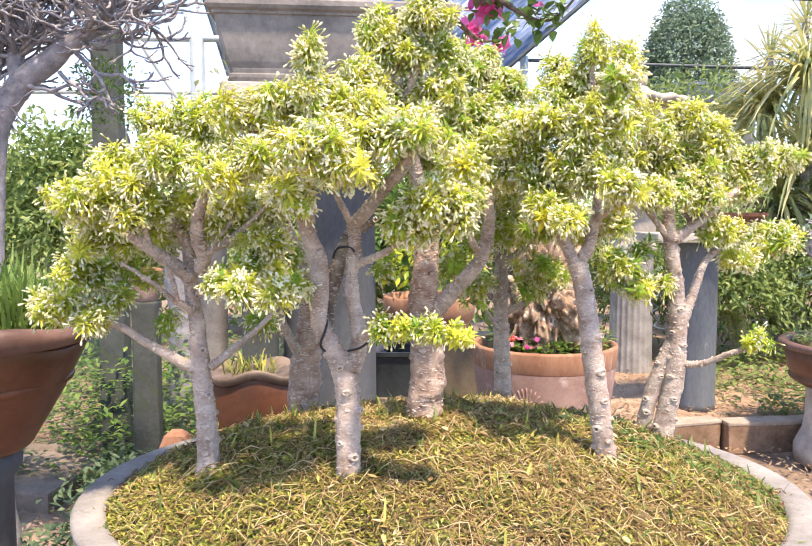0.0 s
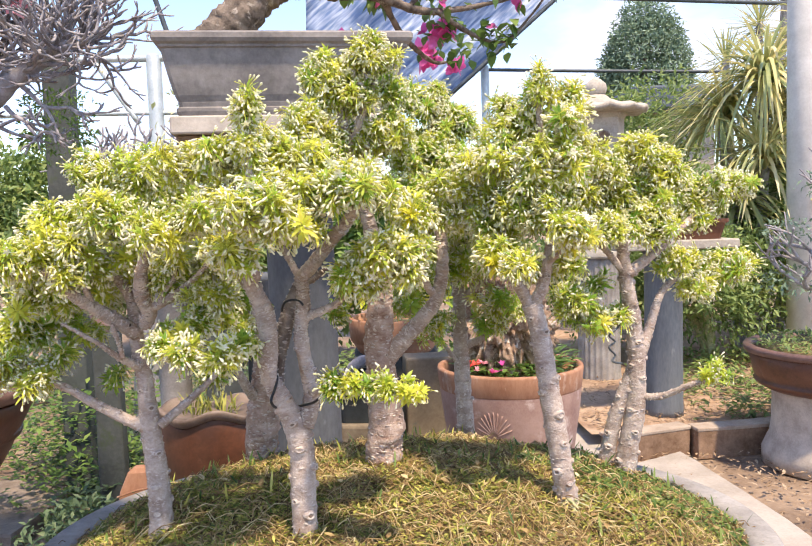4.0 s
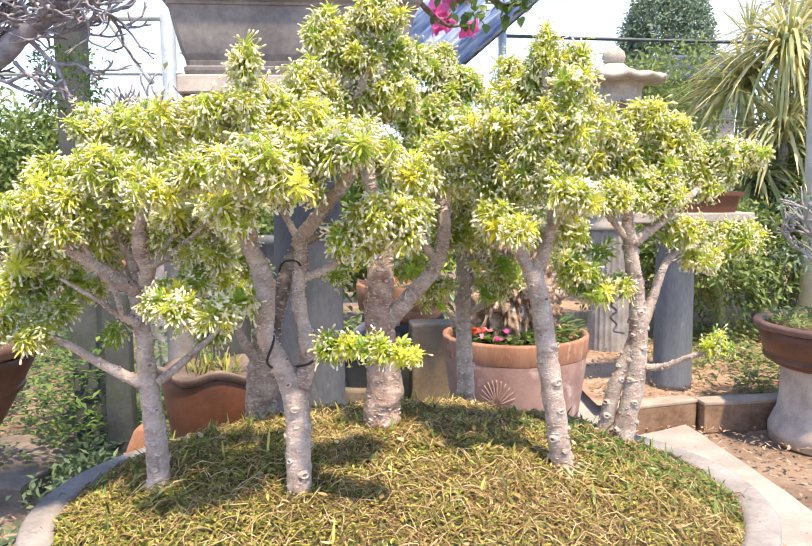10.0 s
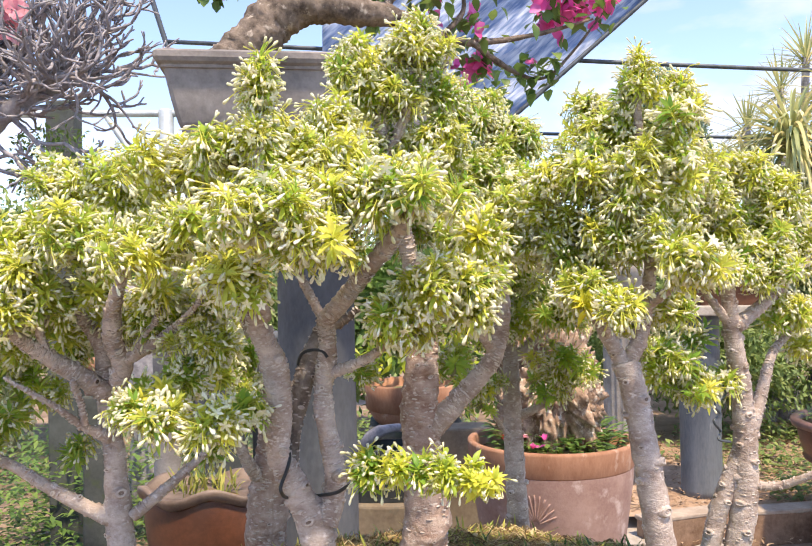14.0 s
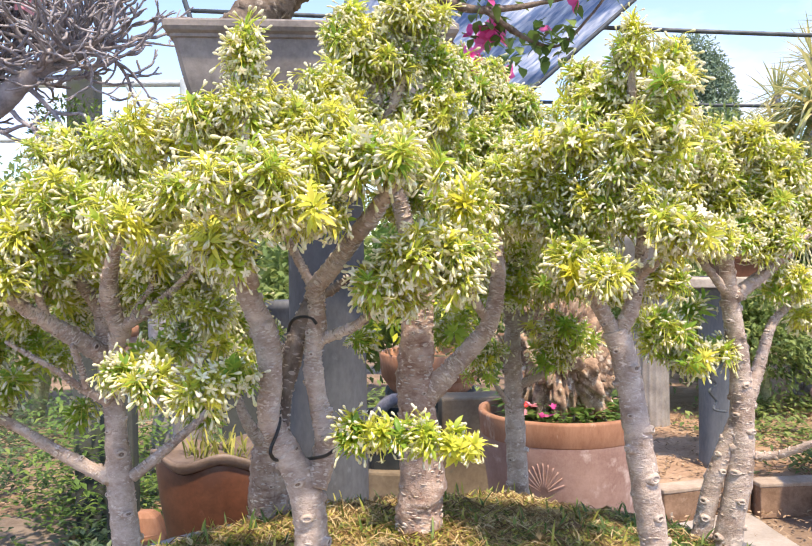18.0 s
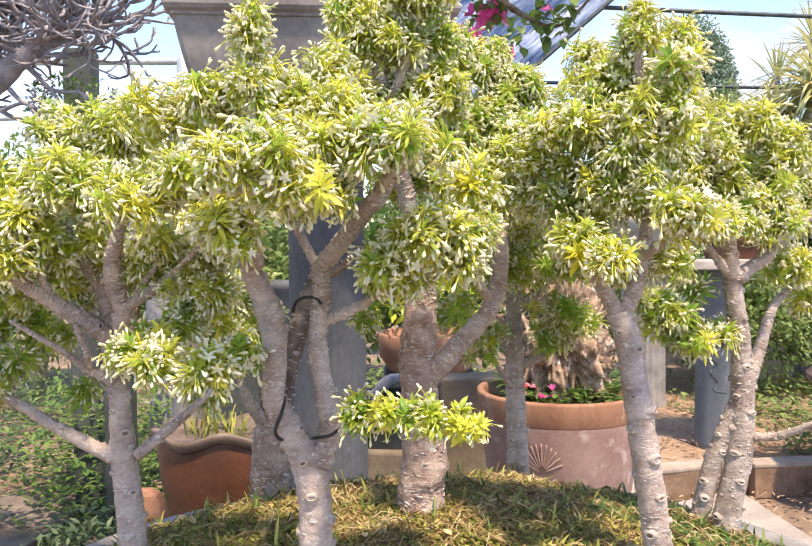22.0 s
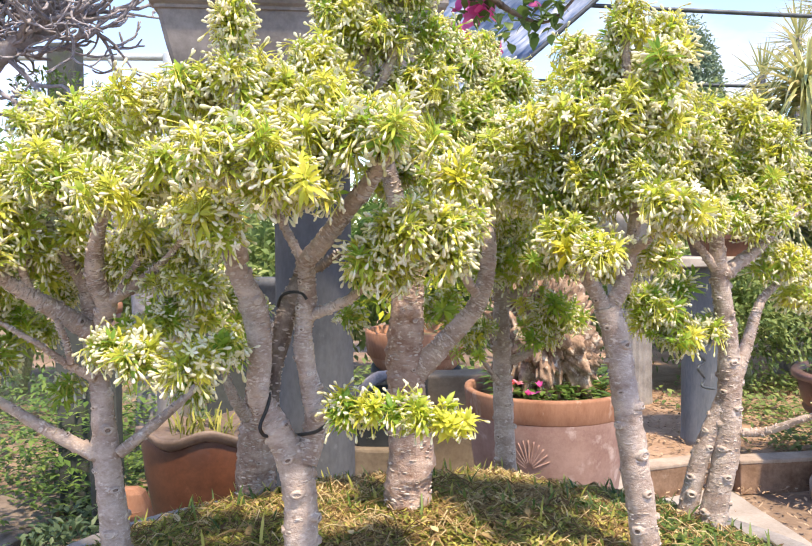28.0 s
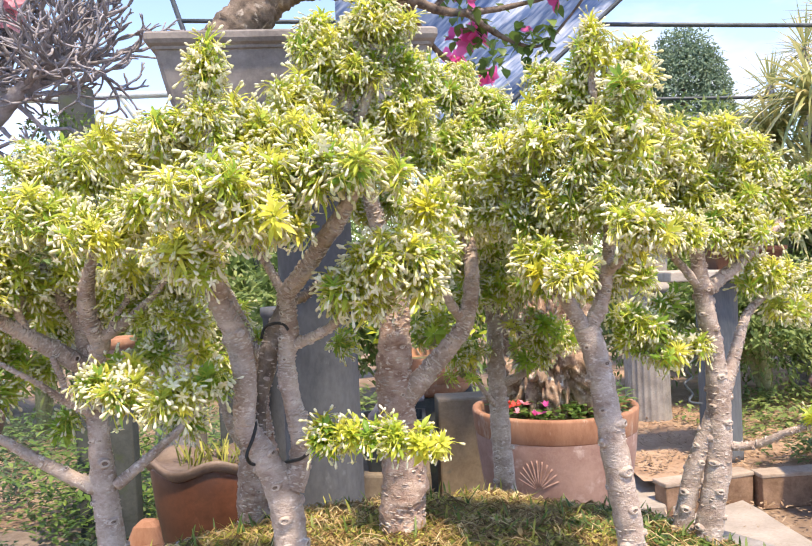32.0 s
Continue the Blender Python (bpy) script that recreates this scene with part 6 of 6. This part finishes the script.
for run in ([(0.20, 0, 1.78, 0.030), (0.29, -0.01, 1.84, 0.027), (0.38, 0, 1.90, 0.023), (0.46, 0.02, 1.93, 0.018)],
            [(0.10, 0, 1.70, 0.030), (0.08, 0.03, 1.82, 0.027), (0.13, 0.04, 1.95, 0.023), (0.20, 0.05, 2.06, 0.018)],
            [(0.04, 0.02, 1.60, 0.030), (-0.03, 0.03, 1.76, 0.026), (-0.01, 0.04, 1.92, 0.022), (0.05, 0.06, 2.08, 0.016)],
            [(0.0, 0.02, 1.52, 0.028), (-0.12, 0.03, 1.68, 0.025), (-0.22, 0.05, 1.82, 0.02), (-0.3, 0.06, 1.96, 0.016)]):
    g = Geo()
    tube(g, run, 12, 6, 0.15, 0.02, seed=4, fine=20)
    part("bough", g, M_GREYBARK, ade)
    S = spline(run, 4)
    for k in range(3, len(S)):
        for _ in range(4):
            d = Vector((r.uniform(-0.5, 1.1), r.uniform(-0.8, 0.5), r.uniform(-0.05, 0.9))).normalized()
            grow(fine, r, S[k][:3], d, r.uniform(0.085, 0.12), r.uniform(0.0065, 0.0095), 4, 0.09, 0.62, (2, 2), 7, None, 0.32, 0.80)
for p, d in (((0.14, -0.02, 1.70), (0.7, -0.1, -0.6)), ((0.24, -0.02, 1.74), (0.9, -0.1, -0.3))):
    grow(fine, r, p, Vector(d).normalized(), 0.09, 0.008, 3, -0.05, 0.7, (2, 2), 6, None, 0.5, 0.8)
part("fine_branching", fine, M_GREYBARK, ade, "crowded bare stubby twigs", kind="stuff")
for c in ((0.305, -0.14, 2.09), (0.365, -0.15, 2.065), (0.345, -0.13, 2.02), (0.02, -0.1, 1.62)):
    fl = Geo()
    for k in range(5):
        a = k * 1.2566
        leaf(fl, c, (math.cos(a), -0.6, math.sin(a)), (0, -1, 0), 0.042, 0.046, 0.55, 0, 6, 0.4)
    part("flower", fl, M_PINK, ade, "pink trumpet flower")
lv = Geo()
leaf_mass(lv, r, (0.28, 0.28, 1.71), (0.13, 0.12, 0.13), 620, 0.024)
part("foliage", lv, M_GREEN, ade, kind="stuff")

bush = thing("bare_shrub", (-1.36, 4.75, 0), "leafless upright shrub with thin grey-brown stems", "shrub")
g, r = Geo(), random.Random(81)
fine = Geo()
for i in range(11):
    a = r.uniform(0, 6.283)
    d = Vector((math.cos(a) * 0.5, math.sin(a) * 0.4, 1)).normalized()
    grow(fine, r, (0.18 * math.cos(a), 0.1 * math.sin(a), 1.28), d, 0.26, 0.020, 3, 0.14, 0.8, (2, 2), 6, None, 0.5, 0.72)
part("stem_work", fine, M_GREYBARK, bush, "thin upright stems", kind="stuff")
g = Geo()
tube(g, [(0, 0, -0.03, 0.12), (0.02, 0, 0.6, 0.1), (0, 0, 1.35, 0.16)], 14, 6, 0.2, 0.02, fine=10)
part("trunk", g, M_GREYBARK, bush)
lv = Geo()
for _ in range(14):
    leaf(lv, (r.uniform(-.3, .4), r.uniform(-.2, .2), r.uniform(1.5, 2.3)), random_dir(r), (0, 0, 1), 0.06, 0.03, 0.3, 0, 2)
leaf_mass(lv, r, (0.30, 0, 2.0), (0.08, 0.06, 0.16), 30, 0.05)
part("foliage", lv, M_BLADE, bush, "a few yellow-green leaves", kind="stuff")

# ---- greenery behind ----


def shrub(name, place, radii, count, size, mat, label, seed, category="shrub", lumps=6, low=-0.5):
    ob = thing(name, place, label, category)
    r = random.Random(seed)
    wood, lv = Geo(), Geo()
    for _ in range(lumps):
        d = random_dir(r, -0.1)
        c = Vector((d.x * radii[0] * 0.6, d.y * radii[1] * 0.6, radii[2] * (0.95 + 0.75 * d.z)))
        tube(wood, [(0, 0, -0.03, 0.05), (c.x * 0.3, c.y * 0.3, c.z * 0.5, 0.035), (c.x, c.y, c.z, 0.015)], 7, 4, 0.15)
        leaf_mass(lv, r, c, (radii[0] * 0.55, radii[1] * 0.55, radii[2] * 0.45), count // lumps, size, 0.5, low)
    leaf_mass(lv, r, (0, 0, radii[2] * 0.9), (radii[0] * 0.8, radii[1] * 0.8, radii[2] * 0.85), count // 3, size, 0.4, low)
    part("stem_work", wood, M_TWIG, ob, kind="stuff")
    part("foliage", lv, mat, ob, kind="stuff")
    return ob


shrub("shrub", (-3.2, 7.0, 0), (1.0, 0.8, 1.0), 9000, 0.085, M_HEDGE, "dense rounded green shrub", 91)
shrub("shrub", (-4.6, 7.4, 0), (1.1, 0.9, 1.1), 8000, 0.09, M_GREEN, "dark green leafy shrub", 92)
shrub("shrub", (-2.1, 8.6, 0), (0.9, 0.8, 0.85), 4000, 0.127, M_HEDGE, "green shrub behind the fence", 93)
shrub("shrub", (-0.9, 7.4, 0), (0.9, 0.7, 0.82), 4000, 0.115, M_HEDGE, "low green shrub behind the planter", 94)
shrub("shrub", (0.35, 7.2, 0), (0.9, 0.7, 0.82), 3600, 0.115, M_GREEN, "low leafy shrub beyond the pots", 95)
shrub("weedy_bush", (-1.02, 2.6, 0), (0.2, 0.18, 0.22), 900, 0.036, M_WEED, "low dark green weedy bush beside the tray", 88)
shrub("shrub", (2.75, 6.3, 0.1), (0.75, 0.6, 0.6), 9000, 0.058, M_HEDGE, "thick green hedge plant in the bed", 96)
shrub("shrub", (3.7, 6.6, 0.1), (0.8, 0.7, 0.75), 9000, 0.058, M_HEDGE, "tall green hedge plant in the bed", 97)
shrub("shrub", (2.1, 6.9, 0.1), (0.6, 0.5, 0.62), 6500, 0.058, M_HEDGE, "dark leafy bush behind the lantern", 98)
shrub("shrub", (3.0, 8.4, 0), (0.9, 0.8, 1.32), 8000, 0.075, M_HEDGE, "grey-green shrub below the palms", 99)
shrub("shrub", (4.7, 7.6, 0), (1.0, 0.8, 1.2), 7000, 0.085, M_HEDGE, "grey-green shrub beside the pole", 90)


def conifer(place, height, width, seed):
    ob = thing("conifer", place, "dense dark green rounded cone-shaped tree", "tree")
    g, r = Geo(), random.Random(seed)
    tube(g, [(0, 0, -0.05, 0.16), (0, 0, height * 0.5, 0.1), (0, 0, height * 0.9, 0.03)], 10, 4, 0.1)
    part("trunk", g, M_BARK_OLD, ob)
    lv = Geo()
    for i in range(30):
        t = (i + 0.5) / 30
        q = width * math.sqrt(max(0.0, 1 - t ** 2.4)) * 0.85
        z = height * (0.15 + 0.83 * t)
        for k in range(max(4, int(15 * q / width))):
            a = r.uniform(0, 6.283)
            s = 0.20 + 0.10 * r.random()
            leaf_mass(lv, r, (q * math.cos(a), q * math.sin(a), z), (width * s, width * s, height * 0.055), 190, 0.085, 0.4, -0.6)
    part("crown", lv, M_CYPRESS, ob, kind="stuff")
    return ob


conifer((4.92, 14.0, 0), 5.0, 0.95, 101)


def house(place, w, d, h, label):
    ob = thing("outbuilding", place, label, "building")
    g = Geo()
    block(g, 0, 0, h / 2, w, d, h, 0.02)
    part("wall", g, M_PLINTH, ob, smooth=False)
    g = Geo()
    block(g, 0, -0.1, h + 0.16, w + 0.3, d + 0.4, 0.34, 0.03)
    part("roof", g, M_ROOF, ob, smooth=False)
    return ob


house((4.35, 11.6, -0.02), 1.1, 1.0, 2.75, "low outbuilding with a dark blue roof")


def dracaena(place, heads, label, seed, w=0.028, rise=(0.0, 1.4), droop=(0.3, 1.05)):
    ob = thing("dracaena", place, label, "plant")
    r = random.Random(seed)
    for hx, hy, hz, n, l in heads:
        g = Geo()
        tube(g, [(hx * 0.2, hy * 0.2, -0.03, 0.06), (hx * 0.7, hy * 0.7, hz * 0.5, 0.045), (hx, hy, hz, 0.04)], 10, 5, 0.1, 0.05)
        st = part("stem", g, M_GREYBARK, ob)
        lv = Geo()
        for _ in range(n):
            blade(lv, (hx, hy, hz + r.uniform(-0.12, 0.05)), r.uniform(0, 6.283), l * r.uniform(0.7, 1.1), w, r.uniform(*rise), r.uniform(*droop))
        part("blade_head", lv, M_BLADE, st, "long green blades edged with yellow", kind="stuff")
    return ob


dracaena((3.35, 6.9, 0), ((-0.1, 0.3, 2.2, 230, 0.85), (0.2, 0.1, 2.5, 250, 0.95), (0.0, -0.3, 1.75, 230, 0.8), (0.7, 0, 2.3, 220, 0.9), (-0.15, -0.1, 1.4, 180, 0.7), (0.55, -0.2, 1.6, 180, 0.7)), "tall dracaena with drooping yellow-striped blades", 111)
dracaena((4.3, 7.6, 0), ((0.0, 0, 3.0, 165, 0.8), (0.5, 0.2, 2.5, 150, 0.75), (-0.3, 0, 2.3, 150, 0.75)), "tall spiky dracaena behind the pole", 112)

dracaena((4.4, 8.9, 0), ((0.05, 0, 3.42, 90, 0.5), (-0.3, 0.1, 3.05, 90, 0.5), (0.35, 0, 3.8, 90, 0.5)), "slender palm with stiff thin spiky leaves", 113, 0.016, (-0.5, 1.4), (0.0, 0.15))

# far woods all round
g, r = Geo(), random.Random(121)
for i in range(110):
    a = radians(-180 + 360 * i / 110)
    d = r.uniform(24, 34)
    x, y = d * math.sin(a), d * math.cos(a)
    h = r.uniform(1.0, 2.2)
    for k in range(3):
        leaf_mass(g, r, (x + r.uniform(-2, 2), y + r.uniform(-2, 2), h * 0.6), (1.9, 1.5, h), 130, 0.42, 0.4, -0.5)
whole("far_woods", g, M_HEDGE, "low belt of distant green trees", "trees", kind="stuff")
wire([(-0.114, 1.108, 1.153), (-0.112, 1.1, 1.143), (-0.114, 1.093, 1.132), (-0.119, 1.086, 1.119), (-0.119, 1.085, 1.112), (-0.116, 1.095, 1.104), (-0.111, 1.128, 1.095), (-0.099, 1.132, 1.094), (-0.089, 1.12, 1.098), (-0.076, 1.105, 1.103), (-0.064, 1.09, 1.109), (-0.054, 1.075, 1.118), (-0.046, 1.062, 1.125)], 0.0019, "black training wire tied round two stems")
wire([(-0.104, 1.115, 1.234), (-0.101, 1.112, 1.243), (-0.096, 1.11, 1.248), (-0.087, 1.108, 1.25), (-0.077, 1.1, 1.249), (-0.072, 1.098, 1.243)], 0.0017, "thin black training wire looped round the stems")
wire([(0.439, 1.345, 1.173), (0.438, 1.335, 1.162), (0.42, 1.33, 1.148), (0.434, 1.345, 1.134), (0.419, 1.33, 1.127), (0.434, 1.345, 1.111), (0.425, 1.33, 1.103), (0.445, 1.34, 1.097)], 0.0018, "dangling spiral of grey training wire on a branch", M_STEEL)
